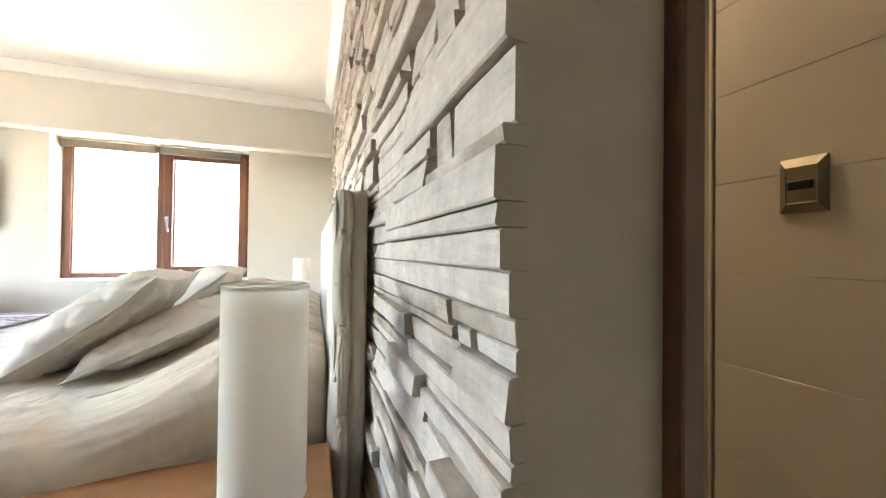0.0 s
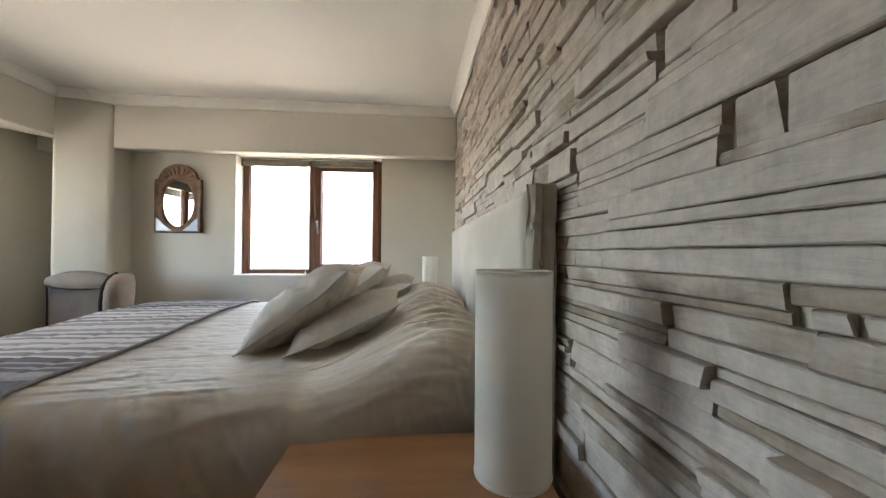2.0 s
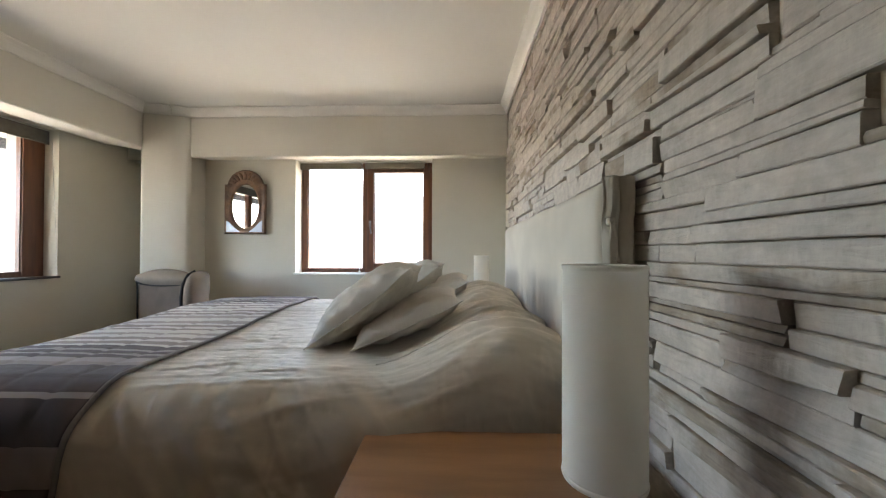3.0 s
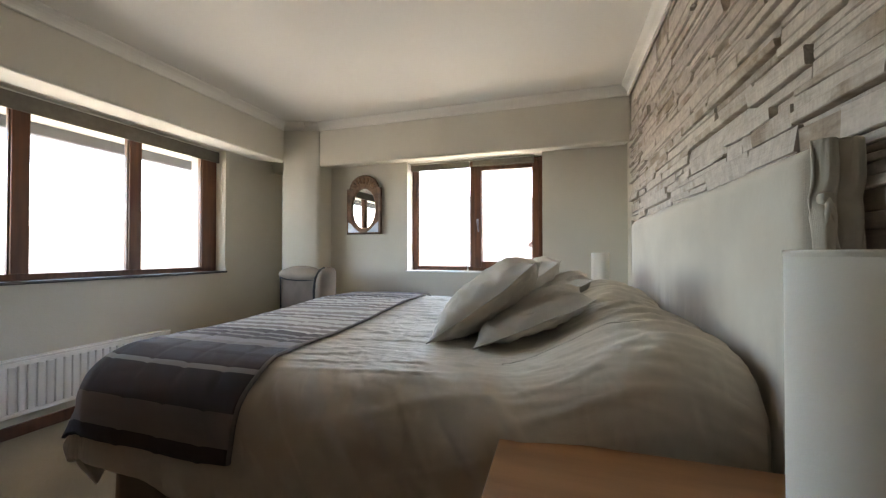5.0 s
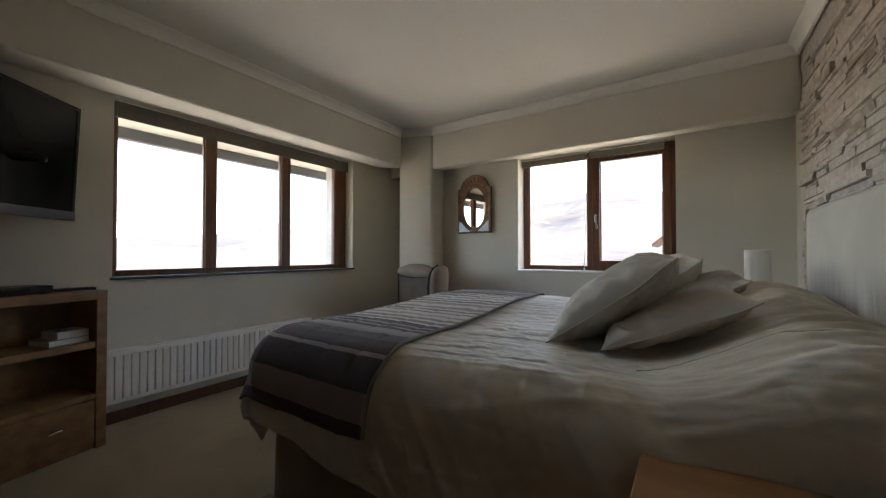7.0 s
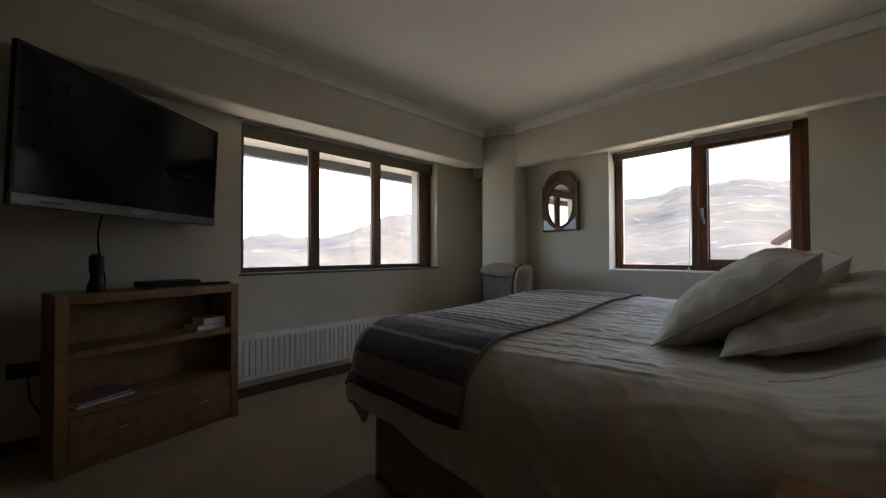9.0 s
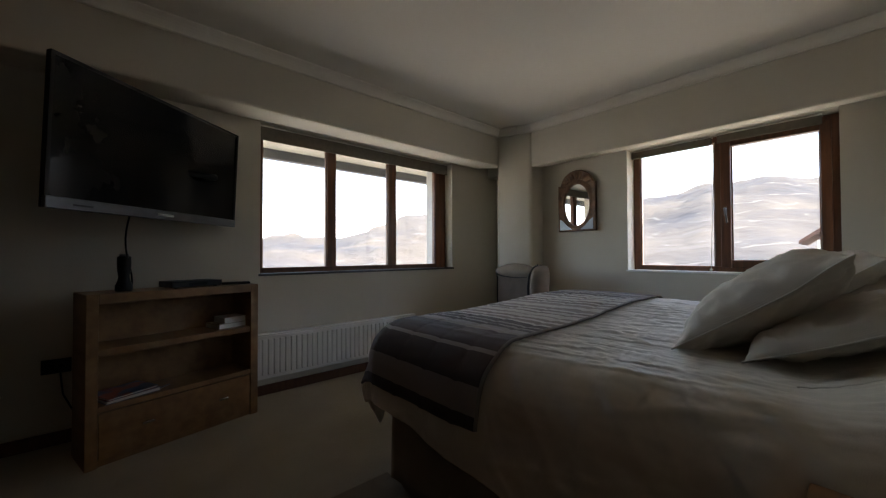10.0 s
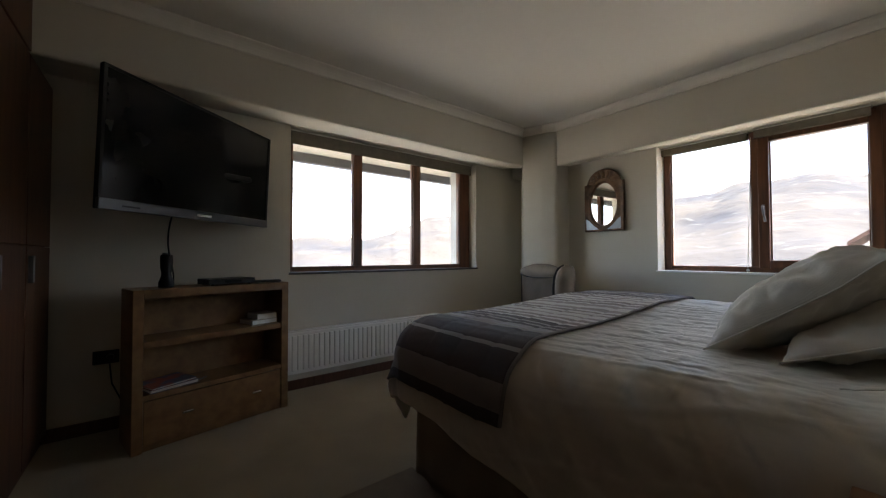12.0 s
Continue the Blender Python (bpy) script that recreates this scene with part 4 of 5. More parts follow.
part("piping", tube(bmesh.new(), pipe, 0.006, 8), CHAIR_PIPE, backrest, "dark corded piping", True)
roll = bmesh.new()
for i, (zz, rr, yy) in enumerate(((0.40, 0.045, 0.17), (0.55, 0.055, 0.165), (0.70, 0.068, 0.16), (0.82, 0.072, 0.165), (0.90, 0.064, 0.18), (0.945, 0.045, 0.195), (0.96, 0.012, 0.2))):
    for k in range(20):
        t = 2 * math.pi * k / 20
        roll.verts.new((0.262 + rr * math.cos(t), yy + 1.5 * rr * math.sin(t), zz))
roll.verts.ensure_lookup_table()
for i in range(6):
    for k in range(20):
        roll.faces.new([roll.verts[q] for q in (i * 20 + k, i * 20 + (k + 1) % 20, (i + 1) * 20 + (k + 1) % 20, (i + 1) * 20 + k)])
part("wing", roll, CHAIR_CLOTH, chair, "rounded padded wing", True)
part("wing_piping", tube(bmesh.new(), [(0.205, 0.10, 0.42), (0.20, 0.085, 0.60), (0.198, 0.08, 0.75), (0.205, 0.09, 0.86), (0.222, 0.12, 0.93), (0.25, 0.16, 0.958)], 0.011, 8), CHAIR_PIPE, chair, "dark corded piping", True)
for s in (-1, 1):
    cushion("arm", s * 0.31 - 0.05, s * 0.31 + 0.05, -0.24, 0.16, 0.24, 0.52, 0.045, chair)
    for yy in (-0.22, 0.20):
        part("leg", cyl(bmesh.new(), (s * 0.22, yy, 0), 0.016, 0.024, 0.245, 12), DARK_WOOD, chair)

# ---- carved mirror on the north wall ----
mir = thing("wall_mirror", (-2.445, NY - 0.008, 1.285), "small oval mirror in a carved dark wooden frame with arched top", "mirror", turn=-2.2)
MW, MH = 0.40, 0.605


def mirror_outline(k, n=96):
    """Outer edge of the frame: straight base and sides, small shoulders, arched top."""
    a = 2 * math.pi * k / n - math.pi / 2
    c, s = math.cos(a), math.sin(a)
    px, pz = c, s
    m = max(abs(px), abs(pz))
    u, v = px / m, pz / m
    x, z = u * MW / 2, MH / 2 + v * MH / 2
    top = MH - 0.13 + 0.13 * math.sqrt(max(0.0, 1 - (x / (MW / 2 - 0.035)) ** 2)) if abs(x) < MW / 2 - 0.035 else MH - 0.135
    return x, min(z, top)


def oval(k, n=96, w=0.135, h=0.205, zc=0.262):
    a = 2 * math.pi * k / n - math.pi / 2
    return w * math.cos(a), zc + h * math.sin(a)


bm = bmesh.new()
N = 96
rings = []
for f, d in ((1.0, 0.0), (1.0, 0.022), (0.93, 0.032), (0.5, 0.024), (0.12, 0.030), (0.0, 0.022), (0.0, 0.0)):
    ring = []
    for k in range(N):
        (ox, oz), (ix, iz) = mirror_outline(k), oval(k)
        ring.append(bm.verts.new((ix + (ox - ix) * f, -d, iz + (oz - iz) * f)))
    rings.append(ring)
for a, b in zip(rings, rings[1:]):
    for k in range(N):
        bm.faces.new((a[k], a[(k + 1) % N], b[(k + 1) % N], b[k]))
part("carved_frame", bm, CARVED, mir, "carved dark walnut frame")
bm = bmesh.new()
ring = [bm.verts.new((oval(k, w=0.137, h=0.207)[0], -0.012, oval(k, w=0.137, h=0.207)[1])) for k in range(N)]
bm.faces.new(ring)
ext = bmesh.ops.extrude_face_region(bm, geom=bm.faces[:])
bmesh.ops.translate(bm, vec=(0, 0.008, 0), verts=[v for v in ext["geom"] if isinstance(v, bmesh.types.BMVert)])
part("mirror_pane", bm, MIRROR, mir, "clear oval mirror glass")
for k in range(9):
    a = math.pi * (k + 0.5) / 9
    bm = bmesh.new()
    bmesh.ops.create_uvsphere(bm, u_segments=10, v_segments=8, radius=1, matrix=Matrix.Translation((0.125 * math.cos(a), -0.026, 0.475 + 0.075 * math.sin(a))) @ Matrix.Rotation(-a, 4, "Y") @ Matrix.Diagonal((0.042, 0.010, 0.018, 1)))
    part("carved_petal", bm, CARVED, mir, "", True)
for s in (-1, 1):
    bm = bmesh.new()
    v = [bm.verts.new((s * x, -0.0345, z)) for x, z in ((0.045, 0.018), (0.175, 0.018), (0.175, 0.125), (0.145, 0.105), (0.105, 0.062))]
    bm.faces.new(v)
    ext = bmesh.ops.extrude_face_region(bm, geom=bm.faces[:])
    bmesh.ops.translate(bm, vec=(0, 0.012, 0), verts=[q for q in ext["geom"] if isinstance(q, bmesh.types.BMVert)])
    part("corner_inlay", bm, PEARL, mir, "pale bluish corner inlay")

# ---- radiator ----
RX, R0, R1, RZ0, RZ1 = -3.555, 0.92, 2.40, 0.135, 0.455
rad = thing("radiator", (RX, R0, 0), "long low white panel radiator under the window", "radiator")
L = R1 - R0
part("back_plate", boxed(-0.05, -0.011, 0.01, L - 0.01, RZ0 + 0.01, RZ1 - 0.01), RADIATOR, rad)
bm = bmesh.new()
box(bm, -0.026, 0.0, 0, L, RZ0, RZ0 + 0.028, bev=0.004)
box(bm, -0.026, 0.0, 0, L, RZ1 - 0.028, RZ1, bev=0.004)
part("rail", bm, RADIATOR, rad)
rib = boxed(-0.026, 0.004, -0.0160, 0.0160, RZ0 + 0.024, RZ1 - 0.024, bev=0.006)
rib_me = mesh_of("rib", rib, RADIATOR)
for k in range(int(L / 0.042)):
    ob = new("rib", rib_me)
    ob.parent = rad
    ob.location = (0, 0.025 + k * 0.042, 0)
part("top_grille", boxed(-0.055, 0.001, -0.002, L + 0.002, RZ1 + 0.001, RZ1 + 0.014, bev=0.003), RADIATOR, rad)
for s in (0.15, L - 0.15):
    part("bracket", boxed(-0.066, -0.05, s, s + 0.04, RZ0 + 0.05, RZ1 - 0.05), RADIATOR, rad)
for s in (L - 0.10, L - 0.05):
    part("pipe", cyl(bmesh.new(), (-0.03, s, 0.0), 0.008, 0.008, RZ0 + 0.02, 12), RADIATOR, rad)

# ---- bookcase, standing askew against the west wall ----
FL, FR = Vector((-3.126, 0.047)), Vector((-3.316, 0.876))
BW = (FR - FL).length
bc = thing("bookcase", (FL.x, FL.y, 0), "low open oak bookcase with two shelves and a drawer", "bookcase", turn=math.degrees(math.atan2(FR.y - FL.y, FR.x - FL.x)))
D, H = 0.27, 0.865
part("side_panel", boxed(0, 0.048, 0, D, 0, H, bev=0.003), OAK, bc)
part("side_panel", boxed(BW - 0.048, BW, 0, D, 0, H, bev=0.003), OAK, bc)
part("top", boxed(0.048, BW - 0.048, 0, D, H - 0.05, H, bev=0.003), OAK, bc)
part("shelf", boxed(0.048, BW - 0.048, 0.012, D - 0.015, 0.55, 0.585, bev=0.002), OAK, bc)
part("shelf", boxed(0.048, BW - 0.048, 0.004, D - 0.015, 0.275, 0.302, bev=0.002), OAK, bc)
part("back_panel", boxed(0.03, BW - 0.03, D - 0.014, D - 0.002, 0.04, H - 0.05), OAK, bc)
dr = part("drawer", boxed(0.052, BW - 0.052, 0.004, 0.024, 0.035, 0.268, bev=0.003), OAK, bc)
part("plinth", boxed(0.048, BW - 0.048, 0.02, 0.04, 0.0, 0.032), OAK, bc)
for u in (0.25, BW - 0.22):
    kb = bmesh.new()
    cyl(kb, (u, 0.004, 0.165), 0.006, 0.006, 0.018, 12, Matrix.Rotation(radians(90), 4, "X"))
    box(kb, u - 0.028, u + 0.028, -0.022, -0.012, 0.158, 0.172, bev=0.004)
    part("drawer_handle", kb, CHROME, dr, "small brushed metal pull", True)
TO = bc.matrix_basis.copy()


def on_case(name, u, v, z, label, category, group="", turn=0.0):
    p = TO @ Vector((u, v, z))
    ob = thing(name, p, label, category, group)
    ob.matrix_basis = Matrix.Translation(p) @ TO.to_3x3().to_4x4() @ Matrix.Rotation(radians(turn), 4, "Z")
    return ob


o = on_case("set_top_box", 0.50, 0.13, H, "flat black set-top box on the bookcase", "set-top box", turn=4)
part("body", boxed(-0.14, 0.14, -0.085, 0.085, 0.006, 0.040, bev=0.004), BLACK, o)
part("front_display", boxed(-0.05, 0.05, -0.087, -0.084, 0.014, 0.030), SCREEN, o)
for sx in (-0.11, 0.11):
    for sy in (-0.06, 0.06):
        part("foot", cyl(bmesh.new(), (sx, sy, 0), 0.010, 0.010, 0.007, 12), BLACK, o)
o = on_case("remote_control", 0.755, 0.11, H, "slim black remote control lying flat", "remote control", turn=-12)
part("body", boxed(-0.085, 0.085, -0.024, 0.024, 0, 0.016, bev=0.006), BLACK, o, "", True)
for k in range(5):
    part("button", cyl(bmesh.new(), (-0.05 + 0.025 * k, 0, 0.0155), 0.006, 0.006, 0.003, 10), SILVER, o)
o = on_case("bottle", 0.175, 0.13, H, "narrow matt black bottle beside the television cable", "bottle")
part("body", lathe(bmesh.new(), [(0.0, 0.0), (0.036, 0.0), (0.038, 0.006), (0.038, 0.03), (0.027, 0.06), (0.024, 0.08), (0.029, 0.11), (0.031, 0.15), (0.030, 0.185), (0.026, 0.19), (0.0, 0.19)], 28), BLACK, o, "", True)
part("cap", cyl(bmesh.new(), (0, 0, 0.19), 0.022, 0.020, 0.012, 20), SILVER, o, "grey cap", True)


def book(u, v, z, w, d, h, cover, label, turn=0.0, name="book", cat="book"):
    o = on_case(name, u, v, z, label, cat, "reading matter", turn)
    part("cover", box(box(boxed(-w / 2, w / 2, -d / 2, d / 2, 0, 0.003), -w / 2, w / 2, -d / 2, d / 2, h - 0.003, h), -w / 2, w / 2, d / 2 - 0.003, d / 2, 0.003, h - 0.003), cover, o)
    part("page_block", boxed(-w / 2 + 0.003, w / 2 - 0.003, -d / 2 + 0.003, d / 2 - 0.003, 0.003, h - 0.003), PAPER, o, "white paper pages")


book(0.71, 0.14, 0.585, 0.18, 0.16, 0.032, BOOK_TAN, "tan book lying flat on the shelf", 6)
book(0.735, 0.14, 0.617, 0.14, 0.14, 0.036, PAPER, "thick white book lying on another", 2)
book(0.185, 0.12, 0.302, 0.24, 0.20, 0.020, COVER_B, "blue glossy magazine on the lower shelf", 8, "magazine", "magazine")
book(0.175, 0.11, 0.322, 0.23, 0.19, 0.012, COVER, "red and blue glossy magazine on a pile", 14, "magazine", "magazine")
o = on_case("pen", 0.335, 0.07, 0.302, "thin grey pen lying on the shelf", "pen", turn=30)
part("barrel", cyl(bmesh.new(), (-0.05, 0, 0.005), 0.0045, 0.004, 0.10, 10, Matrix.Rotation(radians(90), 4, "Y")), SILVER, o, "", True)

# ---- television on a swing arm ----
TA, TB = Vector((-2.794, -0.065)), Vector((-3.511, 0.772))
TW = (TB - TA).length
tv = thing("television", (TA.x, TA.y, 1.255), "large flat black television swung out on a wall arm", "television", turn=math.degrees(math.atan2(TB.y - TA.y, TB.x - TA.x)))
tv.matrix_basis = tv.matrix_basis @ Matrix.Rotation(radians(2.6), 4, "X")
TH = 0.643
part("housing", boxed(0.0, TW, 0.012, 0.028, 0, TH, bev=0.004), BLACK, tv)
part("back_cover", boxed(0.14, TW - 0.14, 0.028, 0.095, 0.08, TH - 0.1, bev=0.02), BLACK, tv)
bm = box(box(boxed(0, 0.014, 0, 0.014, 0.05, TH), TW - 0.014, TW, 0, 0.014, 0.05, TH), 0.014, TW - 0.014, 0, 0.014, TH - 0.014, TH)
part("bezel", bm, BLACK, tv)
part("screen", boxed(0.013, TW - 0.013, 0.006, 0.013, 0.048, TH - 0.013), SCREEN, tv, "dark switched-off glossy screen")
lb = part("lower_bezel", boxed(0, TW, -0.006, 0.014, 0, 0.05, bev=0.004), mat("grey_bezel", (0.10, 0.10, 0.105), (0.085, 0.085, 0.09), 20, 0.3, 0.5, bump=0.03), tv, "grey metallic strip along the bottom")
part("badge", boxed(0.10, 0.18, -0.008, -0.005, 0.018, 0.026), BLACK, lb)
part("badge", boxed(TW / 2 - 0.05, TW / 2 + 0.05, -0.008, -0.005, 0.019, 0.031), CHROME, lb)
plate = part("mount_plate", boxed(TW / 2 - 0.12, TW / 2 + 0.12, 0.095, 0.11, 0.2, 0.42), BLACK, tv)
inv = tv.matrix_basis.inverted()
e0, e1, e2 = Vector((TW / 2, 0.12, 0.30)), inv @ Vector((-3.28, 0.62, 1.545)), inv @ Vector((WX + 0.01, 0.30, 1.545))
part("arm", tube(bmesh.new(), [e0 + Vector((0, -0.02, 0)), e0, e1], 0.018, 10), BLACK, tv)
part("arm", tube(bmesh.new(), [e1, e2], 0.018, 10), BLACK, tv)
wp = boxed(-0.02, 0.0, -0.06, 0.06, -0.12, 0.12)
bmesh.ops.transform(wp, matrix=inv @ Matrix.Translation((WX + 0.021, 0.30, 1.545)), verts=wp.verts)
part("wall_plate", wp, BLACK, tv)
q0, q1 = TO @ Vector((0.20, 0.20, H)), tv.matrix_basis @ Vector((TW * 0.40, 0.07, 0.09))
cab = thing("cable", q1, "thin black cable hanging from the television", "cable")
part("lead", tube(bmesh.new(), [(q0 - q1) * (k / 14) + Vector((0.02 * math.sin(k / 14 * 6), -0.025 * math.sin(k / 14 * 5), -0.03 * math.sin(k / 14 * math.pi))) for k in range(15)], 0.0045, 8), BLACK, cab, "", True)

# ---- wardrobe at the south end of the west wall ----
wd = thing("wardrobe", (WX + 0.012, -0.332, 0), "built-in dark wooden wardrobe up to the ceiling, lengthened out of view", "wardrobe")
# lengthened eastwards by unseen doors to cut bounce light on the bed's side
part("body", boxed(0.0, 2.85, -0.58, -0.022, 0.0, 2.0), DARK_WOOD, wd)
for k in range(6):
    d = part("door", boxed(0.004 + k * 0.475, 0.471 + k * 0.475, -0.020, 0.0, 1.10, 1.995, bev=0.003), DARK_WOOD, wd)
    d2 = part("door", boxed(0.004 + k * 0.475, 0.471 + k * 0.475, -0.020, 0.0, 0.06, 1.095, bev=0.003), DARK_WOOD, wd)
    part("handle", boxed(0.43 + k * 0.475, 0.445 + k * 0.475, 0.0, 0.022, 0.92, 1.05, bev=0.004), SILVER, d2)
part("plinth", boxed(0.0, 2.85, -0.05, -0.03, 0, 0.06), DARK_WOOD, wd)
wd2 = thing("wardrobe", (WF + 0.004, -0.332, 2.003), "dark wooden top cupboards between wardrobe and ceiling", "wardrobe")
part("body", boxed(0.0, 2.39, -0.58, -0.022, 0.0, CEIL - 2.01), DARK_WOOD, wd2)
for k in range(4):
    part("door", boxed(0.004 + k * 0.5, 0.496 + k * 0.5, -0.020, 0.0, 0.006, CEIL - 2.055, bev=0.003), DARK_WOOD, wd2)

# socket with a plug lead low on the west wall
so = thing("socket", (WX, -0.09, 0.44), "dark double wall socket with a plugged-in lead", "socket")
part("plate", boxed(0, 0.010, -0.06, 0.06, -0.04, 0.04, bev=0.004), BLACK, so)
part("plug", cyl(bmesh.new(), (0.010, 0.02, 0), 0.018, 0.014, 0.03, 16, Matrix.Rotation(radians(90), 4, "Y")), BLACK, so, "", True)
part("lead", tube(bmesh.new(), [(0.035, 0.02, 0), (0.05, 0.02, -0.04), (0.05, 0.03, -0.15), (0.04, 0.08, -0.28), (0.03, 0.16, -0.40), (0.025, 0.22, -0.43)], 0.004, 8), BLACK, so, "", True)

# light switch on the hall wall
sw = thing("light_switch", (TILE_X, 0.442, 1.253), "square bronze switch plate with a dark rocker", "light switch")
bm = bmesh.new()
vs = [[bm.verts.new((-d, sy * h * 0.8, sz * h * 1.15)) for sy, sz in ((-1, -1), (1, -1), (1, 1), (-1, 1))] for d, h in ((0.0, 0.036), (0.004, 0.036), (0.010, 0.024), (0.009, 0.023))]
for a, b in zip(vs, vs[1:]):
    for k in range(4):
        bm.faces.new((a[k], a[(k + 1) % 4], b[(k + 1) % 4], b[k]))
bm.faces.new(vs[-1])
part("plate", bm, BRONZE, sw)
part("rocker", boxed(-0.014, -0.0085, -0.0155, 0.0155, -0.007, 0.007, bev=0.002), BLACK, sw, "dark rocker")

# unseen ceiling light, added in the passage to brighten the hall panels
hl = thing("ceiling_light", (0.30, 1.20, CEIL), "unseen round warm-white ceiling light added in the passage", "ceiling light")
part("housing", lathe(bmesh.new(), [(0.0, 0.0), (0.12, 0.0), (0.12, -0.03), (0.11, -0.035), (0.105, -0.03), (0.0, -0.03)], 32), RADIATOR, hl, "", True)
part("diffuser", cyl(bmesh.new(), (0, 0, -0.037), 0.10, 0.10, 0.006, 32), FILL_GLOW, hl, "glowing opal diffuser")

# rug beside the bed and the lamp holder on the ceiling
rug = thing("rug", (-1.45, 0.72, 0), "brown wool rug beside the bed", "rug")
part("rug_field", boxed(-0.69, 0.70, -0.42, 0.42, 0.0, 0.012, bev=0.004), RUG, rug)
part("border", boxed(-0.705, -0.69, -0.42, 0.42, 0.0, 0.011, bev=0.003), CARPET, rug, "lighter bound edge")
ch = thing("ceiling_hook", (-1.69, 1.67, CEIL), "small dark lamp hook in the ceiling", "ceiling hook")
part("rose", lathe(bmesh.new(), [(0.0, 0.0), (0.022, 0.0), (0.018, -0.010), (0.0, -0.014)], 20), SILVER, ch, "", True)
part("hook", tube(bmesh.new(), [(0, 0, -0.010), (0, 0, -0.03), (0.008, 0, -0.038), (0.014, 0, -0.03)], 0.002, 6), BLACK, ch)

# ---- outside ----
structure("eave", boxed(-4.55, -3.95, -1.0, 4.5, 2.14, 2.26), EAVE, "rendered underside of the roof eave", "eave")
structure("pilaster", boxed(-4.36, -3.955, 3.20, 3.75, -3.0, 2.138), RENDER_W, "white rendered pier outside the window", "pier")
structure("fascia", boxed(-4.63, -4.55, -1.0, 4.5, 2.045, 2.30), FASCIA, "dark fascia board along the eave", "fascia")


def skyline(az):
    """Elevation of the ridge, degrees, by bearing left of north."""
    pts = ((-180, 2.5), (-60, 5.5), (-10, 6.3), (2, 7.4), (7, 8.7), (12, 8.3), (16, 7.0), (19, 6.5), (23, 6.0), (32, 5.3), (44, 5.0), (56, 4.1), (66, 2.3), (75, 1.1), (110, 1.4), (180, 2.5))
    for (a0, e0), (a1, e1) in zip(pts, pts[1:]):
        if az <= a1:
            return e0 + (e1 - e0) * span(az, a0, a1)
    return 2.5


bm = bmesh.new()
RR = [30, 60, 100] + [140 + 40 * k for k in range(34)] + [1550, 1650, 1950, 2300, 3000]
AZ = 480
grid = []
for r in RR:
    ring = []
    for k in range(AZ):
        az = k * 360 / AZ
        d = az if az <= 180 else az - 360
        f = max(0.0, min(1.0, (r - 200) / 1280))
        top = 1480 * math.tan(radians(skyline(d)))
        x, y = -r * math.sin(radians(az)), r * math.cos(radians(az))
        z = (-6.2 if r < 110 else -16) - (26 * math.exp(-((r - 260) / 120) ** 2) if r > 110 else 0) + (top + 16) * (f * f * (3 - 2 * f)) - max(0, r - 1480) * 0.10
        far = min(1.0, max(0.0, r - 110) / 300) * (1 - 0.8 * span(r, 1250, 1480))
        z += far * (0.035 * min(r, 1500) * noise.fractal(Vector((x, y, 0)) * 0.0040, 1.0, 2.0, 6) - 16 * abs(noise.noise(Vector((x, y, 7)) * 0.006)))
        z += min(1.0, max(0.0, r - 110) / 300) * 5 * noise.fractal(Vector((x, y, 3)) * 0.02, 1.0, 2.0, 3)
        ring.append(bm.verts.new((x, y, z)))
    grid.append(ring)
for a, b in zip(grid, grid[1:]):
    for k in range(AZ):
        bm.faces.new((a[k], a[(k + 1) % AZ], b[(k + 1) % AZ], b[k]))
bm.faces.new(grid[0])
structure("ground", bm, HILL, "dry ochre and grey mountain slopes, the grey blued for haze", "mountain", True)

# unseen disc added below the sills to throw sunlight up at the ceiling
bm = bmesh.new()
bmesh.ops.create_circle(bm, cap_ends=True, segments=64, radius=98, matrix=Matrix.Translation((0, 0, -6.0)))
structure("pavement", bm, BOUNCE_GRAVEL, "unseen beige gravel disc added to bounce light to the ceiling", "pavement")
hs = thing("chalet", (-2.75, 46.0, -4.85), "white rendered house with a low brown pitched roof", "house")
part("wall", boxed(0.0, 6.0, 0.0, 8.0, -1.35, 7.1), CHALET, hs)
bm = bmesh.new()
for y in (-1.0, 9.0):
    for x, z in ((-1.1, 6.75), (3.0, 9.9), (7.1, 6.75), (7.1, 7.05), (3.0, 10.3), (-1.1, 7.05)):
        bm.verts.new((x, y, z))
bm.verts.ensure_lookup_table()
v = bm.verts
bm.faces.new([v[k] for k in range(6)])
bm.faces.new([v[6 + k] for k in range(6)][::-1])
for k in range(6):
    bm.faces.new((v[k], v[(k + 1) % 6], v[6 + (k + 1) % 6], v[6 + k]))
part("roof", bm, ROOF, hs, "low pitched brown tiled roof")
for k in range(2):
    w = part("window", boxed(0.5 + k * 2.8, 1.9 + k * 2.8, -0.06, 0.05, 4.9, 6.4), FRAME_WOOD, hs)
    part("pane", boxed(0.6 + k * 2.8, 1.8 + k * 2.8, -0.08, -0.05, 5.0, 6.3), WINDOW_DARK, w)
b = part("balcony", boxed(-0.3, 6.0, -1.2, 0.0, 4.1, 4.3), CHALET, hs)
part("railing", boxed(-0.3, 6.0, -1.2, -1.1, 5.0, 5.1), FASCIA, b)

# ---- pieces of the walls ----
tile_me = mesh_of("tile", boxed(0, 0.008, 0.0, 1.0, 0.0, 0.1588, bev=0.001, seg=1), TILE)
for k in range(15):
    for j in range(3):
        y1 = 0.575 - j * 1.0
        if y1 - 0.999 < SOUTH:
            continue
        ob = new("tile", tile_me)
        ob.parent = wall_tiled
        ob.location = (TILE_X, y1 - 1.0 + (0.0015 if j else 0), 0.0005 + k * 0.1592)
        ob.scale = (1, 0.997, 1)

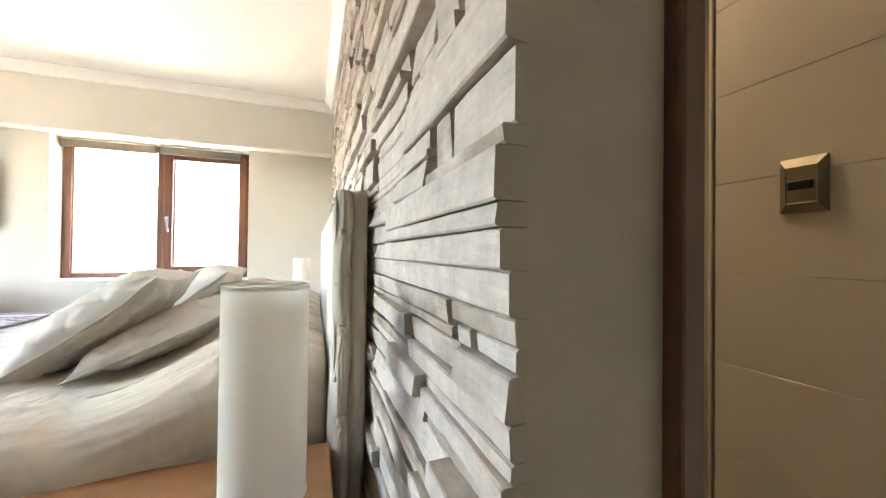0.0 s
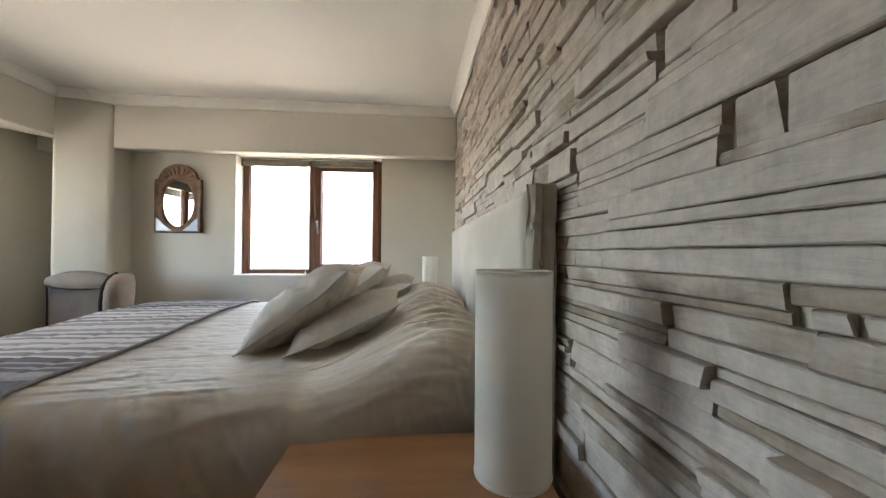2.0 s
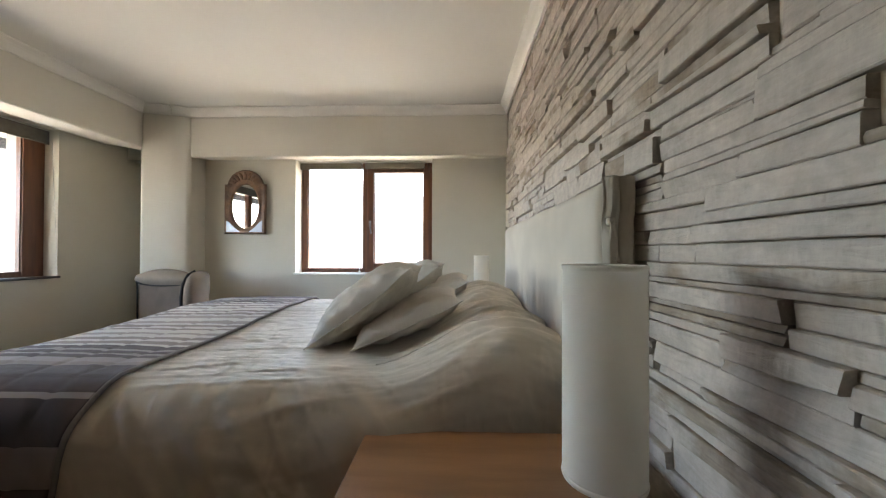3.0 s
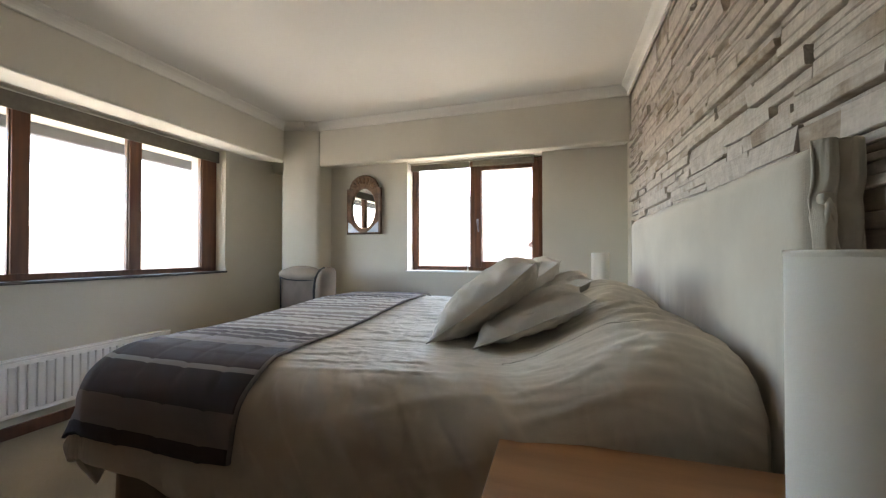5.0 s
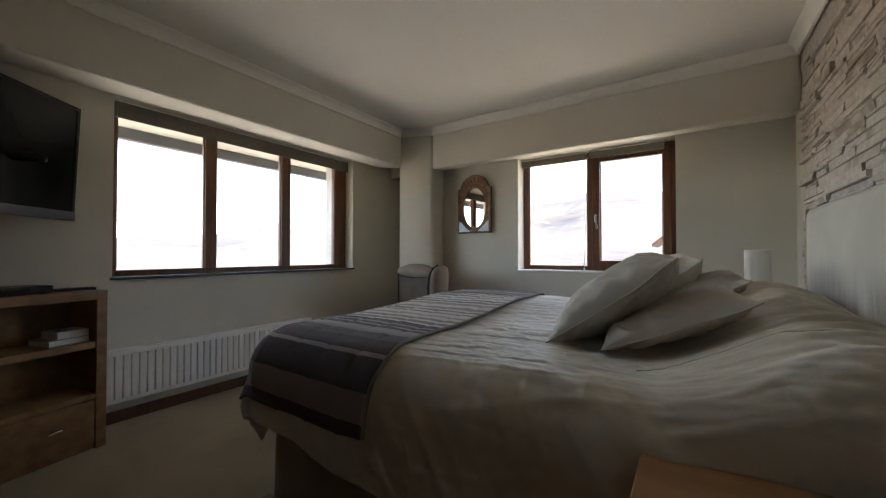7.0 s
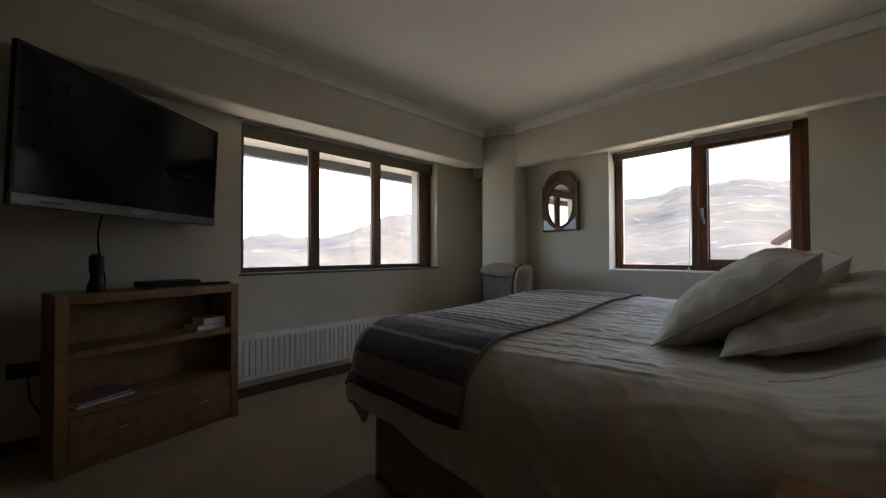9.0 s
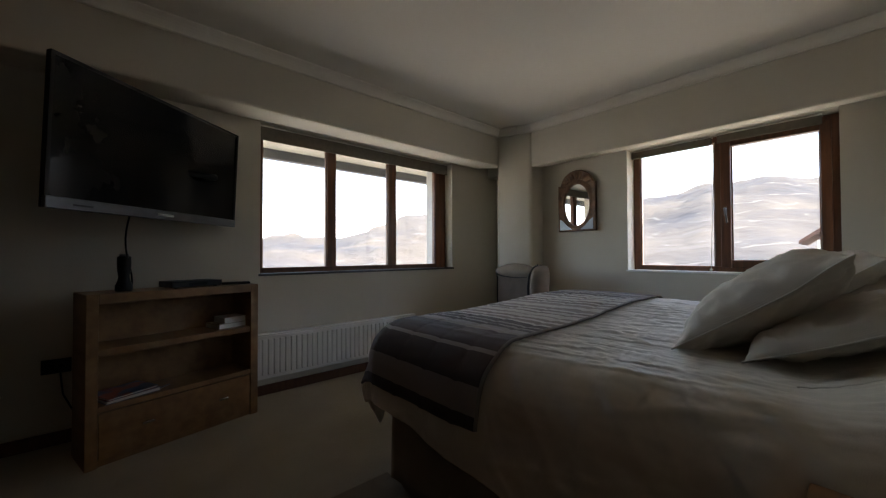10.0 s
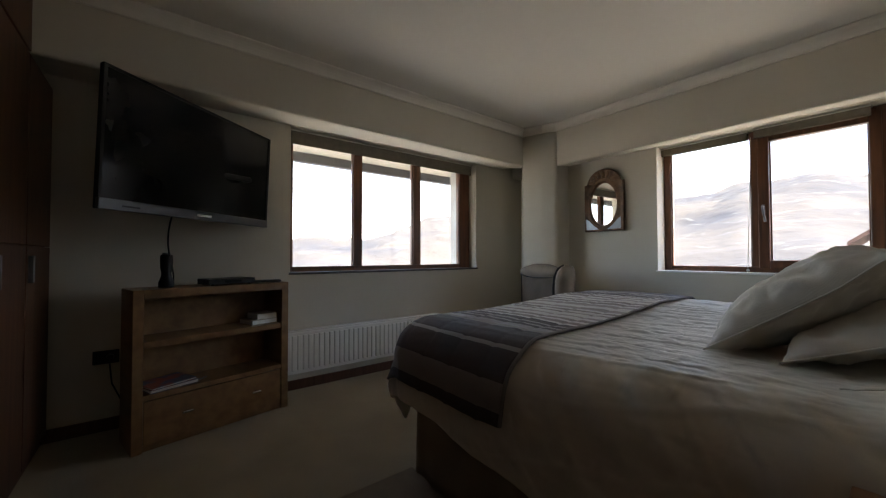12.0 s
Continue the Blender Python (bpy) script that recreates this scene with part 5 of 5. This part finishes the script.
# boards of the feature wall: bands split into cells, each cell packed with uneven, often tapering boards
rnd = random.Random(23)
bands = [0.0]
while bands[-1] < 0.66:
    bands.append(bands[-1] + rnd.uniform(0.08, 0.15))
bands = [z * 0.773 / bands[-1] for z in bands] + [0.848, 0.913, 0.980, 1.048, 1.093, 1.165, 1.230, 1.313, 1.396, 1.481]
while bands[-1] < CEIL - 0.18:
    bands.append(bands[-1] + rnd.uniform(0.05, 0.11))
bands[-1] = CEIL - 0.05
FAR_Y, far_verts, far_faces = 1.45, [], []


def board(y0, y1, z0, z1, d, tilt, end=False):
    """One rough-hewn board; z0 and z1 give its lower and upper edge at both ends; its face stands at -d and leans by tilt."""
    n = 9
    ring = []
    for k in range(n):
        t = k / (n - 1)
        y = y0 + (y1 - y0) * t
        lo_z, hi_z = z0[0] + (z0[1] - z0[0]) * t, z1[0] + (z1[1] - z1[0]) * t
        f = -d + 0.0045 * noise.noise(Vector((y * 6, lo_z * 40, d * 90))) + 0.002 * noise.noise(Vector((y * 31, lo_z * 70, 3)))
        jz = min(0.0010, (hi_z - lo_z) * 0.10) * (1 if noise.noise(Vector((y * 3, lo_z * 50, 8))) > -0.1 else 0.3)
        c = min(0.0022, (hi_z - lo_z) * 0.12)
        lo, hi = f - tilt, f + tilt
        s0, s1 = (rnd.uniform(-0.005, 0.005) if k == n - 1 or k == 0 and not end else rnd.uniform(-0.0025, 0.0005) if k == 0 else 0 for _ in range(2))
        r0, r1 = rnd.uniform(0, jz), rnd.uniform(0, jz)
        ring.append([(0.012, y, lo_z), (lo + 0.0025, y + s0, lo_z + r0), (lo, y + s0, lo_z + c + r0), (hi, y + s1, hi_z - c - r1), (hi + 0.0025, y + s1, hi_z - r1), (0.012, y, hi_z)])
    verts = [p for r in ring for p in r]
    faces = []
    for a in range(n - 1):
        for j in range(5):
            faces.append((a * 6 + j, a * 6 + j + 1, (a + 1) * 6 + j + 1, (a + 1) * 6 + j))
    faces += [tuple(range(5, -1, -1)), tuple((n - 1) * 6 + j for j in range(6))]
    if y0 > FAR_Y:
        base = len(far_verts)
        far_verts.extend(verts)
        far_faces.extend(tuple(q + base for q in f) for f in faces)
        return
    me = bpy.data.meshes.new("board")
    cy, cz = (y0 + y1) / 2, (z0[0] + z1[0]) / 2
    me.from_pydata([(p[0], p[1] - cy, p[2] - cz) for p in verts], [], faces)
    me.materials.append(BOARD)
    if end:
        # the cut end is plastered over with the end of the wall
        me.materials.append(END_PLASTER)
        me.polygons[len(faces) - 2].material_index = 1
    ob = new("board", me)
    ob.parent = wall_feature
    ob.location = (0, cy, cz)


DEPTHS = (0.0, 0.001, 0.001, 0.002, 0.003, 0.004, 0.004, 0.005, 0.006, 0.008, 0.012, 0.019, -0.005)
for z0, z1 in zip(bands, bands[1:]):
    y = 0.357
    first = True
    proud = rnd.choice((0.0, 0.003, 0.008, 0.014, 0.022))
    while y < NF - 0.01:
        y1 = y + (rnd.uniform(0.12, 0.55) if first else rnd.uniform(0.20, 0.65) if y < 1.2 else rnd.uniform(0.16, 0.60))
        if y1 > NF - 0.2:
            y1 = NF - 0.004
        inner = []
        if z1 - z0 > 0.035:
            m = rnd.choice((1, 1, 2, 2, 2, 3)) if z1 - z0 > 0.06 else rnd.choice((0, 1, 1))
            cuts = sorted(rnd.uniform(0.2, 0.8) for _ in range(m))
            inner = [z0 + (z1 - z0) * c for k, c in enumerate(cuts) if not k or c - cuts[k - 1] > 0.12]
        edges = [(z0, z0)] + [(z, z + (0 if first else rnd.choice((0, 0, 0.006, -0.006, 0.011, -0.011)) * min(1, (z1 - z0) / 0.08))) for z in inner] + [(z1, z1)]
        for e0, e1 in zip(edges, edges[1:]):
            gap = rnd.choice((0.0012, 0.0012, 0.0012, 0.004, 0.012, 0.02))
            if min(e1[0] - e0[0], e1[1] - e0[1]) < 0.005:
                e1 = (max(e1[0], e0[0] + 0.004), max(e1[1], e0[1] + 0.004))
            h = e1[0] - e0[0]
            deep = rnd.choice(DEPTHS) if not first else proud + rnd.choice((0, 0.004, -0.004, 0.008, -0.008))
            top = 0.016 if y1 > HB0 - 0.06 and e0[0] < HBT + 0.02 else 0.03
            deep = min(deep, top)
            lean_by = rnd.choice((0, 0, 0.001, -0.001, 0.002, -0.002, 0.004, -0.004)) * min(1.0, h / 0.035) * (0.4 if first else 1)
            if h > 0.02 and rnd.random() < 0.25:
                ym = y + (y1 - y) * rnd.uniform(0.3, 0.7)
                em0, em1 = (e0[0] + e0[1]) / 2, (e1[0] + e1[1]) / 2
                board(y, ym - rnd.choice((0.002, 0.002, 0.012)), (e0[0] + 0.0003, em0 + 0.0003), (e1[0] - 0.0003, em1 - 0.0003), deep, lean_by, first)
                board(ym, y1 - gap, (em0 + 0.0003, e0[1] + 0.0003), (em1 - 0.0003, e1[1] - 0.0003), min(top, rnd.choice(DEPTHS)), -lean_by)
            else:
                board(y, y1 - gap, (e0[0] + 0.0003, e0[1] + 0.0003), (e1[0] - 0.0003, e1[1] - 0.0003), deep, lean_by, first)
        first = False
        y = y1
me = bpy.data.meshes.new("boards")
me.from_pydata(far_verts, [], far_faces)
me.materials.append(BOARD_FAR)
ob = tagged(new("boards", me), "whitewashed reclaimed boards of uneven depth", "", "", "stuff")
ob.parent = wall_feature
